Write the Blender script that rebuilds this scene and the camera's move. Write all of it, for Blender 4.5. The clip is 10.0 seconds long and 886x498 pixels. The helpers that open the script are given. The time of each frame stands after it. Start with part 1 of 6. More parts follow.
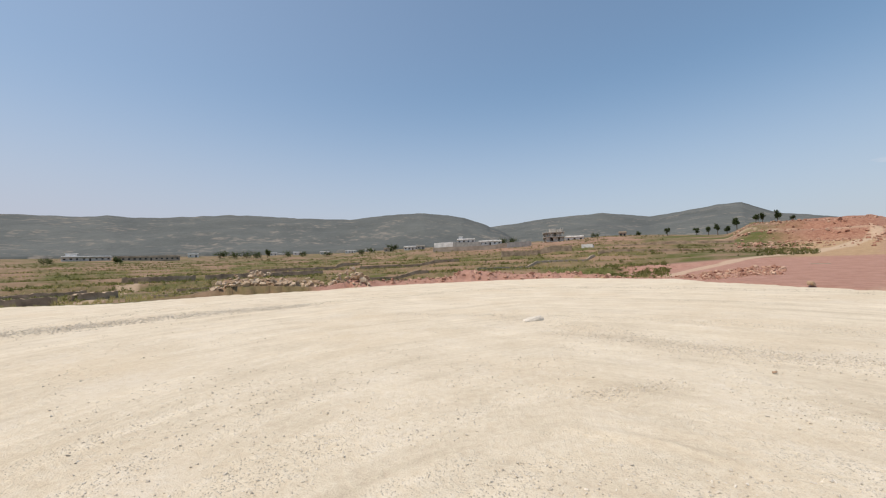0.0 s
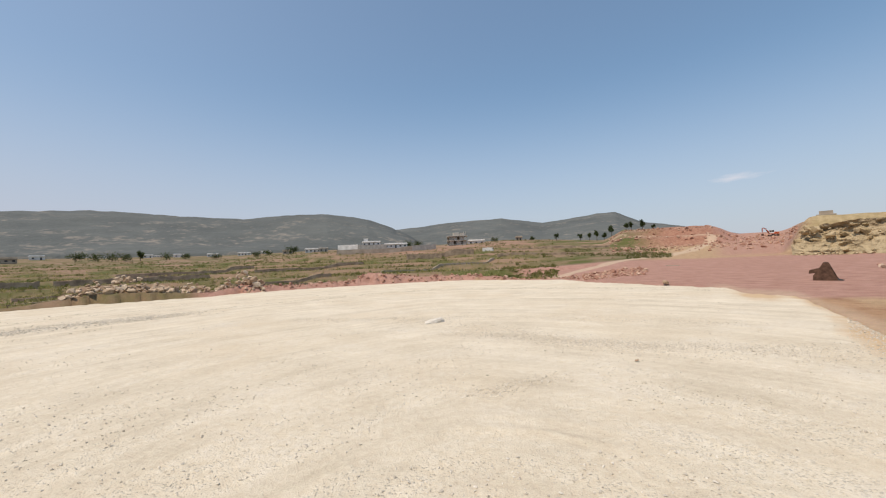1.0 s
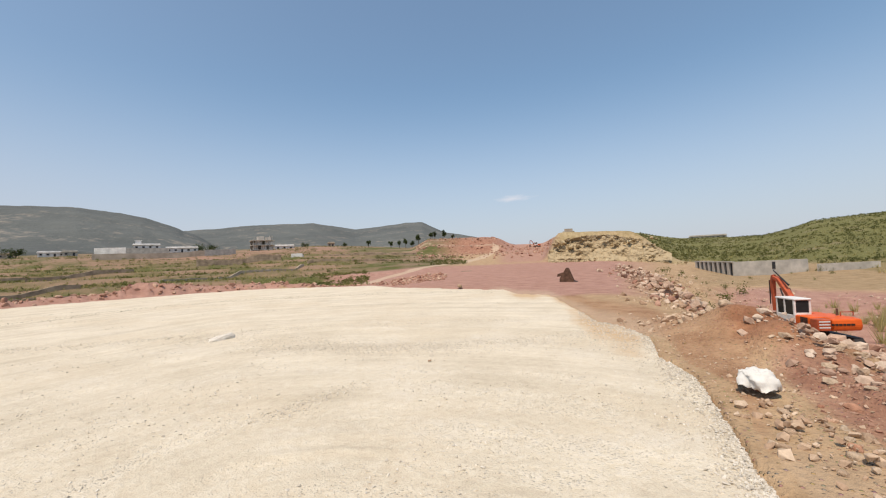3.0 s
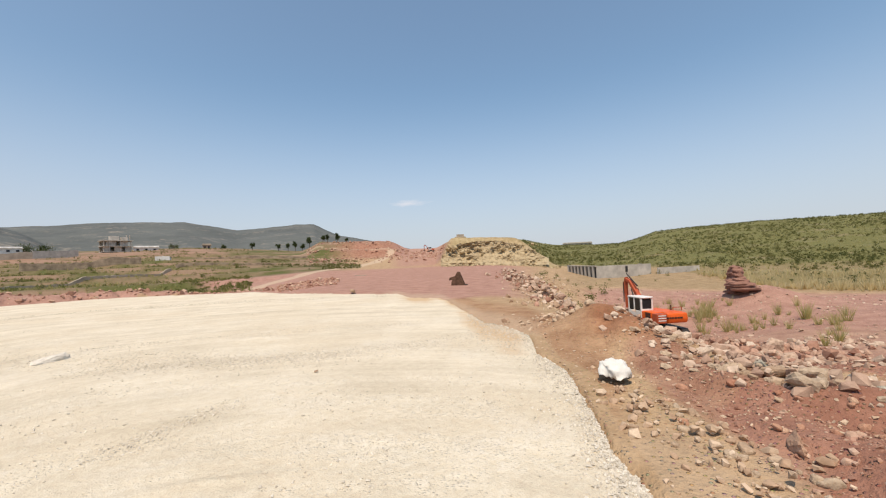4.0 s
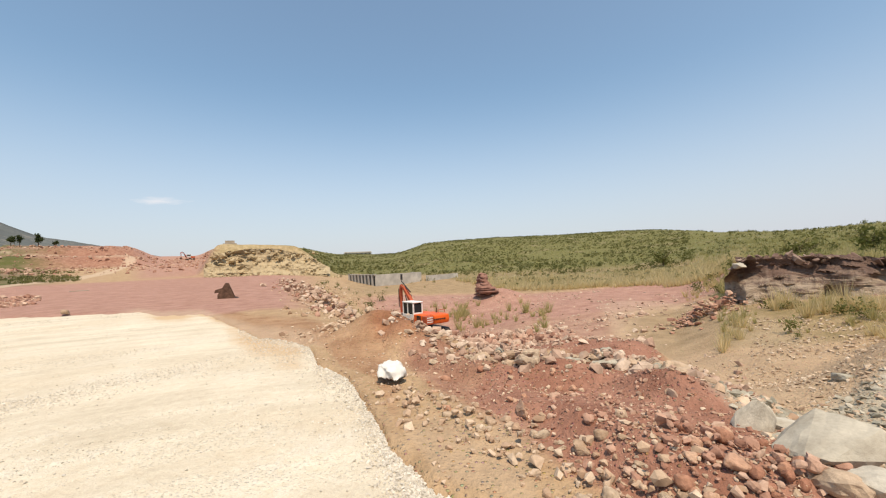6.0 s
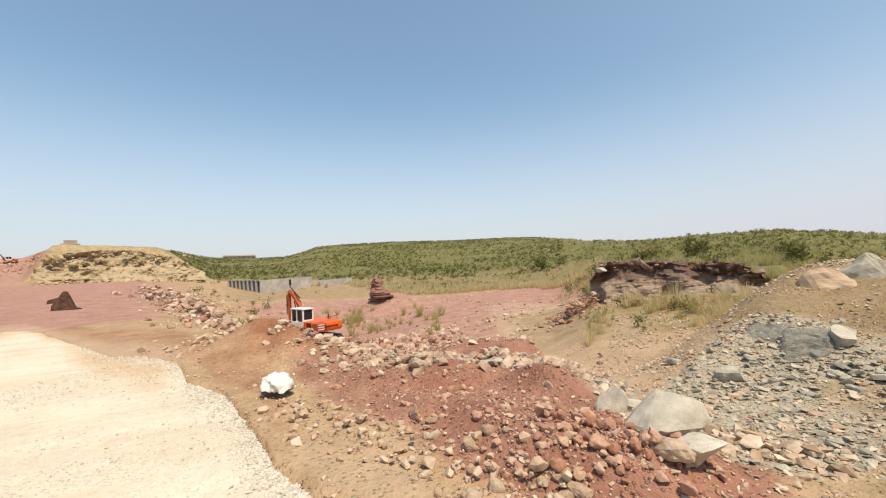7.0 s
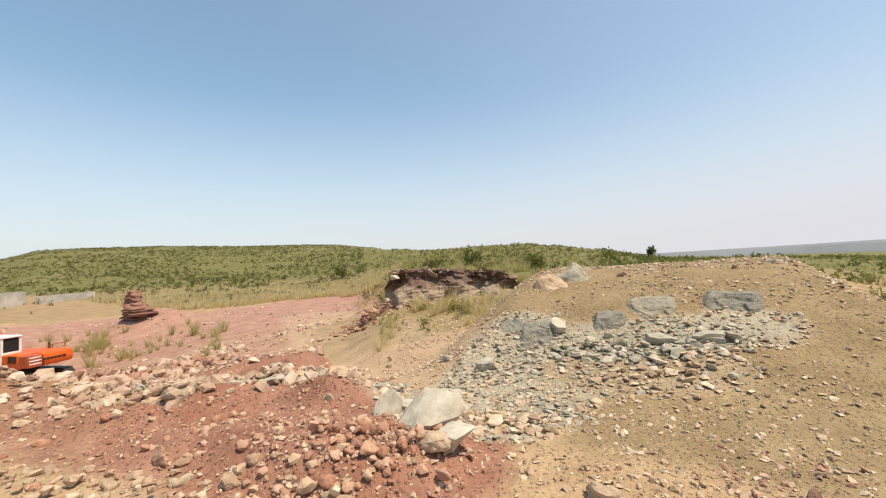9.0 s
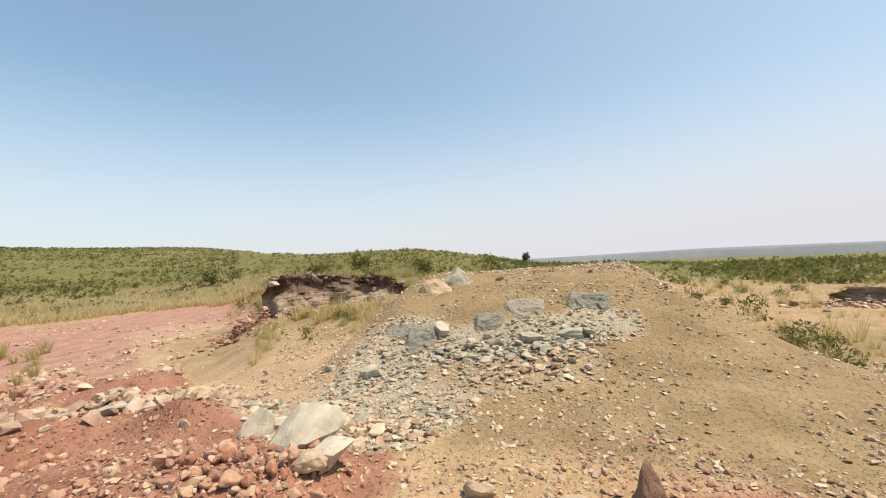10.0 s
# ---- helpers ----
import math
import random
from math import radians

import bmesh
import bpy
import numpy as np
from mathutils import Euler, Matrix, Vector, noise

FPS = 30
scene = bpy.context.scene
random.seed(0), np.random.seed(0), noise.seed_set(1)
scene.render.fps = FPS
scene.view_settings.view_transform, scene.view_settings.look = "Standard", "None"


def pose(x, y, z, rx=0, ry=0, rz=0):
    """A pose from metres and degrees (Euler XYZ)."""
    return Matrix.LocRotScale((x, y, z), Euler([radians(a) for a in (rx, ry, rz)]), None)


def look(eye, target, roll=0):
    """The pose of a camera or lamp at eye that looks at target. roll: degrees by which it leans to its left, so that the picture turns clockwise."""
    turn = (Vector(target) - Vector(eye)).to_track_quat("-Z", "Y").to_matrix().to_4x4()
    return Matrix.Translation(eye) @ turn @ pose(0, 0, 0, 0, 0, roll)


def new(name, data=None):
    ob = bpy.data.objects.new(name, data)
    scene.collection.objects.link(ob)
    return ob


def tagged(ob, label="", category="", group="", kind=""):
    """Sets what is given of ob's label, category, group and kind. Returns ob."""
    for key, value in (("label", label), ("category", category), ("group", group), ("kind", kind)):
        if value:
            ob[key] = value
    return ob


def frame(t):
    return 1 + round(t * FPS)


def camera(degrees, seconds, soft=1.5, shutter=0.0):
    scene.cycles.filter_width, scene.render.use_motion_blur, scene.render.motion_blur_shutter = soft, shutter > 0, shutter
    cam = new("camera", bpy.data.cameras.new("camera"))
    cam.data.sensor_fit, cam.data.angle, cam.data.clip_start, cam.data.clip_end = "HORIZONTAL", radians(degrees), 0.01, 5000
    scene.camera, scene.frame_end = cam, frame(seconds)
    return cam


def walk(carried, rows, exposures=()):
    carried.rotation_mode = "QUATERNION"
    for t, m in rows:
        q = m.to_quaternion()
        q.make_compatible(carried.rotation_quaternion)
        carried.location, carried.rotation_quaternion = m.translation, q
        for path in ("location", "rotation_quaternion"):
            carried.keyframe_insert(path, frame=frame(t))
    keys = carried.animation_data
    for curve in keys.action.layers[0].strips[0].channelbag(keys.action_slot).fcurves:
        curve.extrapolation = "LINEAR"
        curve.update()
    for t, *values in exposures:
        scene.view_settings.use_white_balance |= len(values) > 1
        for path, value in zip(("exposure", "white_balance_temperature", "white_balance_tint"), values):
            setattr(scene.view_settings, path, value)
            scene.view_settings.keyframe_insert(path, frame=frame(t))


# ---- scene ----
from bpy import data as D

# the camera: carried on a pole by someone who turns on the spot; t, x, y, z, pitch, roll, yaw
PATH = (
    (0, -0.54, -0.32, 2.202, 2.13, 2.09, 10.03),
    (0.5, -0.49, -0.28, 2.199, 2.08, 2.16, 3.10),
    (1, -0.42, -0.23, 2.201, 2.02, 2.23, -3.40),
    (1.5, -0.34, -0.17, 2.198, 1.95, 2.26, -9.97),
    (2, -0.27, -0.13, 2.200, 1.94, 2.20, -16.06),
    (2.5, -0.19, -0.10, 2.202, 1.92, 2.27, -22.70),
    (4, 0.01, -0.04, 2.205, 1.88, 2.21, -44.67),
    (4.5, 0.03, -0.01, 2.199, 1.93, 2.20, -52.52),
    (5, 0.00, 0.00, 2.200, 1.94, 2.20, -60.16),
    (5.5, -0.01, -0.01, 2.199, 1.94, 2.34, -67.64),
    (7, -0.00, -0.01, 2.198, 1.99, 2.22, -90.17),
    (7.5, -0.00, -0.05, 2.196, 1.96, 2.29, -97.30),
    (8, 0.02, -0.11, 2.196, 1.95, 2.28, -104.76),
    (8.5, 0.03, -0.19, 2.202, 1.99, 2.26, -111.58),
    (9, 0.02, -0.29, 2.203, 2.01, 2.26, -118.04),
    (9.5, 0.02, -0.37, 2.201, 2.10, 2.18, -125.50),
    (10, 0.05, -0.40, 2.201, 2.10, 2.24, -133.81),
)
cam = camera(95.76, 10.0, soft=1.15)
walk(cam, [(t, pose(x, y, z, 90 + p, r, yw)) for t, x, y, z, p, r, yw in PATH],
     [(0, -0.2, 6700, 18), (2.5, -0.12, 6750, 18), (5.5, 0.08, 7000, 17), (7.5, 0.22, 7200, 16), (10, 0.32, 7350, 15)])

# ---- light ----
SUN_AZ, SUN_EL = 236.0, 65.0          # compass degrees clockwise from +y, and height
world = D.worlds.new("world")
scene.world = world
world.use_nodes = True
wn = world.node_tree
sky = wn.nodes.new("ShaderNodeTexSky")
sky.sky_type, sky.sun_disc = "NISHITA", False
sky.sun_elevation, sky.sun_rotation = radians(SUN_EL), radians(SUN_AZ)
sky.air_density, sky.dust_density, sky.ozone_density = 1.0, 0.9, 1.0
wn.nodes["Background"].inputs["Strength"].default_value = 0.15
# summer haze: thin overhead, thick towards the horizon all round
up = wn.nodes.new("ShaderNodeSeparateXYZ")
wn.links.new(wn.nodes.new("ShaderNodeTexCoord").outputs["Generated"], up.inputs[0])
thick = wn.nodes.new("ShaderNodeMapRange")
thick.interpolation_type = "SMOOTHSTEP"
for key, value in (("From Min", -0.02), ("From Max", 0.42), ("To Min", 0.86), ("To Max", 0.11)):
    thick.inputs[key].default_value = value
wn.links.new(up.outputs[2], thick.inputs["Value"])
haze = wn.nodes.new("ShaderNodeMix")
haze.data_type = "RGBA"
haze.inputs[7].default_value = (3.72, 4.1, 4.74, 1)
# thicker towards the sun's side
side = wn.nodes.new("ShaderNodeVectorMath")
side.operation = "DOT_PRODUCT"
side.inputs[1].default_value = (math.sin(radians(SUN_AZ)), math.cos(radians(SUN_AZ)), 0)
wn.links.new(wn.nodes["Texture Coordinate"].outputs["Generated"], side.inputs[0])
more = wn.nodes.new("ShaderNodeMapRange")
more.interpolation_type = "SMOOTHSTEP"
for key, value in (("From Min", -0.98), ("From Max", 0.9), ("To Min", 0.0), ("To Max", 0.25)):
    more.inputs[key].default_value = value
wn.links.new(side.outputs["Value"], more.inputs["Value"])
total = wn.nodes.new("ShaderNodeMath")
total.operation, total.use_clamp = "ADD", True
wn.links.new(thick.outputs[0], total.inputs[0])
wn.links.new(more.outputs[0], total.inputs[1])
wn.links.new(total.outputs[0], haze.inputs[0])
clear = wn.nodes.new("ShaderNodeMix")       # the blue that this camera gives the clear sky
clear.data_type, clear.blend_type = "RGBA", "MULTIPLY"
clear.inputs[0].default_value = 1.0
clear.inputs[7].default_value = (0.77, 1.07, 1.07, 1)
wn.links.new(sky.outputs[0], clear.inputs[6])
wn.links.new(clear.outputs[2], haze.inputs[6])
# one thin wisp of cloud, low over the cut
wisp_at = Vector((math.sin(radians(40)) * 0.989, math.cos(radians(40)) * 0.989, 0.149))
place = wn.nodes.new("ShaderNodeMapping")
place.vector_type = "TEXTURE"
place.inputs["Location"].default_value = wisp_at
place.inputs["Rotation"].default_value = (0, 0, radians(-40))
place.inputs["Scale"].default_value = (0.048, 1.0, 0.009)
wn.links.new(wn.nodes["Texture Coordinate"].outputs["Generated"], place.inputs["Vector"])
far = wn.nodes.new("ShaderNodeVectorMath")
far.operation = "LENGTH"
wn.links.new(place.outputs[0], far.inputs[0])
fluff = wn.nodes.new("ShaderNodeTexNoise")
fluff.inputs["Scale"].default_value, fluff.inputs["Detail"].default_value = 1.3, 5
wn.links.new(place.outputs[0], fluff.inputs["Vector"])
ragged = wn.nodes.new("ShaderNodeMath")
ragged.operation = "SUBTRACT"
wn.links.new(fluff.outputs["Fac"], ragged.inputs[0])
half_far = wn.nodes.new("ShaderNodeMath")
half_far.operation = "MULTIPLY"
half_far.inputs[1].default_value = 0.5
wn.links.new(far.outputs["Value"], half_far.inputs[0])
wn.links.new(half_far.outputs[0], ragged.inputs[1])
wisp = wn.nodes.new("ShaderNodeMapRange")
for key, value in (("From Min", 0.02), ("From Max", 0.5), ("To Min", 0.0), ("To Max", 0.42)):
    wisp.inputs[key].default_value = value
wn.links.new(ragged.outputs[0], wisp.inputs["Value"])
cloud = wn.nodes.new("ShaderNodeMix")
cloud.data_type = "RGBA"
cloud.inputs[7].default_value = (6.3, 6.2, 6.2, 1)
wn.links.new(wisp.outputs[0], cloud.inputs[0])
wn.links.new(haze.outputs[2], cloud.inputs[6])
wn.links.new(cloud.outputs[2], wn.nodes["Background"].inputs["Color"])
sun = new("sun", D.lights.new("sun", "SUN"))
sun.data.energy, sun.data.angle, sun.data.color = 4.0, radians(0.6), (1.0, 0.90, 0.735)
sa, se = radians(SUN_AZ), radians(SUN_EL)
sun.matrix_world = look((60 * math.sin(sa) * math.cos(se), 60 * math.cos(sa) * math.cos(se), 60 * math.sin(se)), (0, 0, 0))

# ---- shape of the land ----
EYE = 2.2


def S(x, a, b):
    t = np.clip((x - a) / (b - a), 0, 1)
    return t * t * (3 - 2 * t)


def band(x, a, b, w):
    return S(x, a - w, a + w) * (1 - S(x, b - w, b + w))


def hash2(i, j, k):
    h = np.sin(i * 127.1 + j * 311.7 + k * 74.7) * 43758.5453
    return h - np.floor(h)


def vnoise(x, y, k=0):
    """Smooth value noise, -1 to 1."""
    i, j = np.floor(x), np.floor(y)
    u, v = x - i, y - j
    u, v = u * u * (3 - 2 * u), v * v * (3 - 2 * v)
    a, b, c, d = hash2(i, j, k), hash2(i + 1, j, k), hash2(i, j + 1, k), hash2(i + 1, j + 1, k)
    return 2 * (a + (b - a) * u + (c - a) * v + (a - b - c + d) * u * v) - 1


def fbm(x, y, k=0, octaves=4):
    s, a = 0, 1.0
    for o in range(octaves):
        s = s + a * vnoise(x * 2 ** o + 17 * o, y * 2 ** o - 9 * o, k + o)
        a *= 0.5
    return s / 1.9


def wrap(az):
    return (az + 120) % 360 - 120


def at(az, r):
    return r * math.sin(radians(az)), r * math.cos(radians(az))


# radius of the gravel pad's edge by compass degrees
PAD_AZ = (-120, -90, -58, -51, -40, -28, -22, -9, 4, 15, 20, 23, 31, 38, 40, 44, 47, 50, 53, 56.5, 57.5, 61.5, 64, 67, 73, 90, 120, 180, 215, 240)
PAD_R = (60, 52, 47.8, 41.6, 42.6, 41.9, 45, 47.2, 50, 45.5, 42.5, 37.8, 32.6, 29.8, 26, 25.2, 18.6, 14.6, 13.6, 12, 9.6, 8, 6.2, 4.8, 3.8, 2.9, 2.6, 3.0, 9, 60)


def pad_edge(az):
    return np.interp(az, PAD_AZ, PAD_R) * (1 + 0.022 * fbm(az * 0.45, az * 0 + 3.3, 5, 3) + 0.012 * vnoise(az * 2.3, az * 0, 8))


def ridge(az, r, lo, hi, near, crest, top, w=6.0):
    """A hill over a sector: rises from the near radius to its crest."""
    return band(az, lo, hi, w) * top * S(r, near, crest)


def near_line(x, y, pts, w):
    """How near to a broken line of places, 1 on it, 0 at w away."""
    best = np.full(x.shape, 1e9)
    for (x0, y0), (x1, y1) in zip(pts, pts[1:]):
        dx, dy = x1 - x0, y1 - y0
        t = np.clip(((x - x0) * dx + (y - y0) * dy) / (dx * dx + dy * dy), 0, 1)
        best = np.minimum(best, np.hypot(x - x0 - t * dx, y - y0 - t * dy))
    return 1 - S(best, 0.5 * w, w)


# the row of tan boulders, the loose red soil before it, and the scrub hill's skyline in degrees by compass
BERM = [at(73, 11.0), at(80, 9.4), at(86, 8.5), at(92, 8.5), at(98, 8.9), at(103, 8.8), at(107, 7.6)]
RED_BED = [at(92, 6.9), at(98, 6.3), at(104, 5.7), at(110, 5.2)]
HILL_AZ = (50, 60, 68.5, 70.5, 72.7, 76, 83, 93, 99.5, 103.6, 108, 111, 115, 118, 122.5, 128, 134, 138, 141, 150)
HILL_EL = (1.6, 1.6, 1.6, 2.1, 2.95, 3.2, 3.43, 3.3, 3.26, 3.08, 2.5, 1.7, 1.2, 1.1, 1.25, 1.3, 1.35, 0.8, 0.5, 0.3)


def height(x, y):
    r = np.hypot(x, y) + 1e-6
    az = wrap(np.degrees(np.arctan2(x, y)))
    e = pad_edge(az)
    out = r - e
    left = 1 - S(az, 12, 30)
    right = S(az, 50, 66) * (1 - S(az, 205, 235))
    mid = np.clip(1 - left - right, 0, 1)
    n_big, n_mid, n_small = fbm(x / 60, y / 60, 1), fbm(x / 11, y / 11, 2), fbm(x / 2.3, y / 2.3, 3)
    # left: terraced fields that climb to the valley's far side
    zl = -1.5 * S(out, 0.5, 7) + np.interp(r, (55, 110, 250, 500, 1200), (0, 1.0, 7.5, 20, 45))
    zl = zl + np.interp(az, (-26, -14, 0, 12, 40), (0, 4.5, 5.5, 8.5, 8.5)) * np.interp(r, (80, 300), (0, 1))
    zl = zl + band(az, -22, 11, 5) * 0.8 * S(out, 0.3, 2.2) * (1 - S(out, 3.5, 9)) * (1 + 0.5 * n_small)
    for ha, hr, hh, hw in ((-7.3, 51, 1.05, 1.8), (-3.4, 52.5, 0.8, 1.4), (-36, 46, 1.0, 4.0), (-24.5, 47, 0.7, 2.5)):
        hx, hy = at(ha, hr)
        zl = zl + hh * np.exp(-((x - hx) ** 2 + (y - hy) ** 2) / (2 * hw * hw))
    step = 1.4
    terr = (np.floor(zl / step) + S(zl / step - np.floor(zl / step), 0.72, 0.9)) * step
    zl = np.where(r > 62, zl + (terr - zl) * S(r, 62, 80) * (1 - S(r, 240, 300)), zl)
    # middle: red graded ground, the cut ahead
    zm = np.interp(r, (28, 100, 160, 300, 1200), (0, 1.0, 3.0, 13.0, 40))
    # right: spoil slope, pit floor, scrub hill
    slope_end = np.interp(az, (60, 70, 85, 100, 112, 120), (26, 27, 22, 18, 12, 9))
    deep = np.interp(az, (58, 66, 74, 84, 95, 105, 113, 122, 150, 180, 200), (-0.6, -1.8, -2.2, -2.3, -2.1, -1.7, -1.2, -0.7, -0.5, -0.3, -0.3))
    zr = deep * S(out, 1.2, slope_end)
    pit = ((x - 31.5) / 9.0) ** 2 + ((y - 10.5) / 7.0) ** 2
    zr = zr - 1.7 * np.exp(-pit)
    for ha, hr, hh, hw in ((83.0, 46, 1.5, 2.2), (63.5, 14.2, 0.35, 1.1), (97, 11.6, 0.55, 1.1), (91, 12.4, 0.4, 1.0), (101.5, 11.2, 0.35, 0.6)):
        hx, hy = at(ha, hr)
        zr = zr + hh * np.exp(-((x - hx) ** 2 + (y - hy) ** 2) / (2 * hw * hw))
    heap = ((x - 11.7) / 1.5) ** 2 + ((y - 4.8) / 1.3) ** 2
    zr = zr + 1.05 * np.exp(-heap) * (1 + 0.35 * n_small)
    zr = zr + 0.34 * near_line(x, y, BERM, 1.5) * (1 + 0.5 * n_small) + 0.30 * near_line(x, y, RED_BED, 1.5) * (1 + 0.8 * n_small)
    crest = np.interp(az, (60, 70, 105, 116, 140), (420, 330, 330, 210, 210))
    foot = np.interp(az, (50, 73, 100, 108, 140), (110, 57, 57, 40, 40))
    top = np.tan(np.radians(np.interp(az, HILL_AZ, HILL_EL))) * crest * 0.92 + 4.0
    zr = zr + S(az, 50, 56) * (1 - S(az, 139, 148)) * top * S(r, foot, crest)
    zr = zr + ridge(az, r, 147, 215, 90, 900, -13.0, 7) - 1.4 * S(az, 158, 168) * S(r, 11, 17)
    # ledge behind the outcrop and the shale mound beside it
    zr = zr + band(az, 108, 134, 3.5) * 0.75 * S(r, 14, 25) + band(az, 110.5, 131.5, 1.3) * 1.2 * S(r, 26.6, 29.5)
    ux, uy = x * math.sin(radians(148)) + y * math.cos(radians(148)), x * math.cos(radians(148)) - y * math.sin(radians(148))
    mound = S(ux, 6.0, 15.0) * (1 - 0.75 * S(ux, 17, 34)) * band(uy, -5.6, 5.2, 1.8)
    zr = zr + 2.35 * mound
    z = left * zl + mid * zm + right * zr
    # red hill and yellow cut bank ahead
    hill = S(r + 6 * n_mid, 200, 214) * 0.62 + S(r + 8 * n_mid, 222, 232) * 0.38
    z = z + 7.0 * band(az, 26.5, 38.5, 1.6) * hill * (0.92 + 0.12 * n_mid + 0.12 * fbm(x / 4, y / 4, 6))
    bank = S(az, 43.4, 46.2) * (1 - S(az, 54.5, 61))
    z = z + bank * (7.3 + 0.35 * n_mid) * S(r + 4 * n_mid, 108, 116) * (1 - 0.3 * S(r, 150, 300))
    amp = S(out, 0.2, 3)
    z = z + amp * (0.10 * n_small + 0.22 * n_mid * S(r, 8, 25) + (1.3 - 0.8 * right) * n_big * S(r, 120, 400)) * (1 - 0.8 * mid * (1 - S(r, 90, 130)))
    z = np.where(out < 0, -0.12, z - 0.10 * (1 - S(out, 0.0, 0.5)) * (1 - 0.9 * band(az, 38, 55, 3)))
    return z


def ground_z(x, y):
    return float(height(np.array([x], float), np.array([y], float))[0])




# ---- materials ----
def nodes_of(name, rough=0.9):
    m = D.materials.new(name)
    m.use_nodes = True
    b = m.node_tree.nodes["Principled BSDF"]
    b.inputs["Roughness"].default_value = rough
    b.inputs["Specular IOR Level"].default_value = 0.25
    return m, m.node_tree, b


def link(nt, a, b):
    nt.links.new(a, b)


def noise_node(nt, vec, scale, detail=4.0, rough=0.6):
    n = nt.nodes.new("ShaderNodeTexNoise")
    n.inputs["Scale"].default_value, n.inputs["Detail"].default_value, n.inputs["Roughness"].default_value = scale, detail, rough
    link(nt, vec, n.inputs["Vector"])
    return n.outputs["Fac"]


def ramp(nt, fac, lo, hi):
    n = nt.nodes.new("ShaderNodeMapRange")
    n.inputs["From Min"].default_value, n.inputs["From Max"].default_value = lo, hi
    link(nt, fac, n.inputs["Value"])
    return n.outputs["Result"]


def mix(nt, fac, a, b, blend="MIX"):
    n = nt.nodes.new("ShaderNodeMix")
    n.data_type, n.blend_type = "RGBA", blend
    for sock, v in ((n.inputs[0], fac), (n.inputs[6], a), (n.inputs[7], b)):
        if isinstance(v, (int, float)):
            sock.default_value = v
        elif isinstance(v, tuple):
            sock.default_value = (*v, 1)
        else:
            link(nt, v, sock)
    return n.outputs[2]


def math_node(nt, op, a, b):
    n = nt.nodes.new("ShaderNodeMath")
    n.operation = op
    for sock, v in ((n.inputs[0], a), (n.inputs[1], b)):
        if isinstance(v, (int, float)):
            sock.default_value = v
        else:
            link(nt, v, sock)
    return n.outputs[0]


def bump(nt, b, fac, strength, distance):
    n = nt.nodes.new("ShaderNodeBump")
    n.inputs["Strength"].default_value, n.inputs["Distance"].default_value = strength, distance
    link(nt, fac, n.inputs["Height"])
    link(nt, n.outputs[0], b.inputs["Normal"])


def position(nt):
    return nt.nodes.new("ShaderNodeNewGeometry").outputs["Position"]


def coords(nt):
    return nt.nodes.new("ShaderNodeTexCoord").outputs["Object"]


def simple(name, color, rough=0.8, metal=0.0, spread=0.16, scale=3.0, grain=30.0, relief=0.0):
    """A surface of one colour with stains and grain."""
    m, nt, b = nodes_of(name, rough)
    b.inputs["Metallic"].default_value = metal
    v = coords(nt)
    dark = tuple(c * (1 - spread * 1.6) for c in color)
    light = tuple(min(1, c * (1 + spread)) for c in color)
    c = mix(nt, ramp(nt, noise_node(nt, v, scale), 0.3, 0.7), dark, light)
    c = mix(nt, 0.18, c, mix(nt, noise_node(nt, v, grain, 2), (0.2, 0.2, 0.2), (0.8, 0.8, 0.8)), "OVERLAY")
    link(nt, c, b.inputs["Base Color"])
    if relief:
        bump(nt, b, noise_node(nt, v, grain, 3), 0.6, relief)
    return m


def stone(name, colors, scale=6.0, relief=0.02, island=False, spread=1.0):
    """Stone: each piece takes its own tint between the colours; grain and stains on it."""
    m, nt, b = nodes_of(name, 0.92)
    v = coords(nt)
    if island:
        rnd = nt.nodes.new("ShaderNodeNewGeometry").outputs["Random Per Island"]
    else:
        rnd = nt.nodes.new("ShaderNodeObjectInfo").outputs["Random"]
    cr = nt.nodes.new("ShaderNodeValToRGB")
    els = cr.color_ramp.elements
    while len(els) < len(colors):
        els.new(0.5)
    for i, c in enumerate(colors):
        els[i].position, els[i].color = i / max(1, len(colors) - 1), (*c, 1)
    link(nt, rnd, cr.inputs[0])
    c = mix(nt, ramp(nt, noise_node(nt, v, scale, 5), 0.35, 0.7), cr.outputs[0], mix(nt, 1.0, cr.outputs[0], (0.66, 0.64, 0.62), "MULTIPLY"))
    c = mix(nt, 0.22, c, mix(nt, noise_node(nt, v, scale * 9, 2), (0.15, 0.15, 0.15), (0.85, 0.85, 0.85)), "OVERLAY")
    link(nt, c, b.inputs["Base Color"])
    bump(nt, b, noise_node(nt, v, scale * 2.5, 6, 0.7), 0.7, relief)
    return m


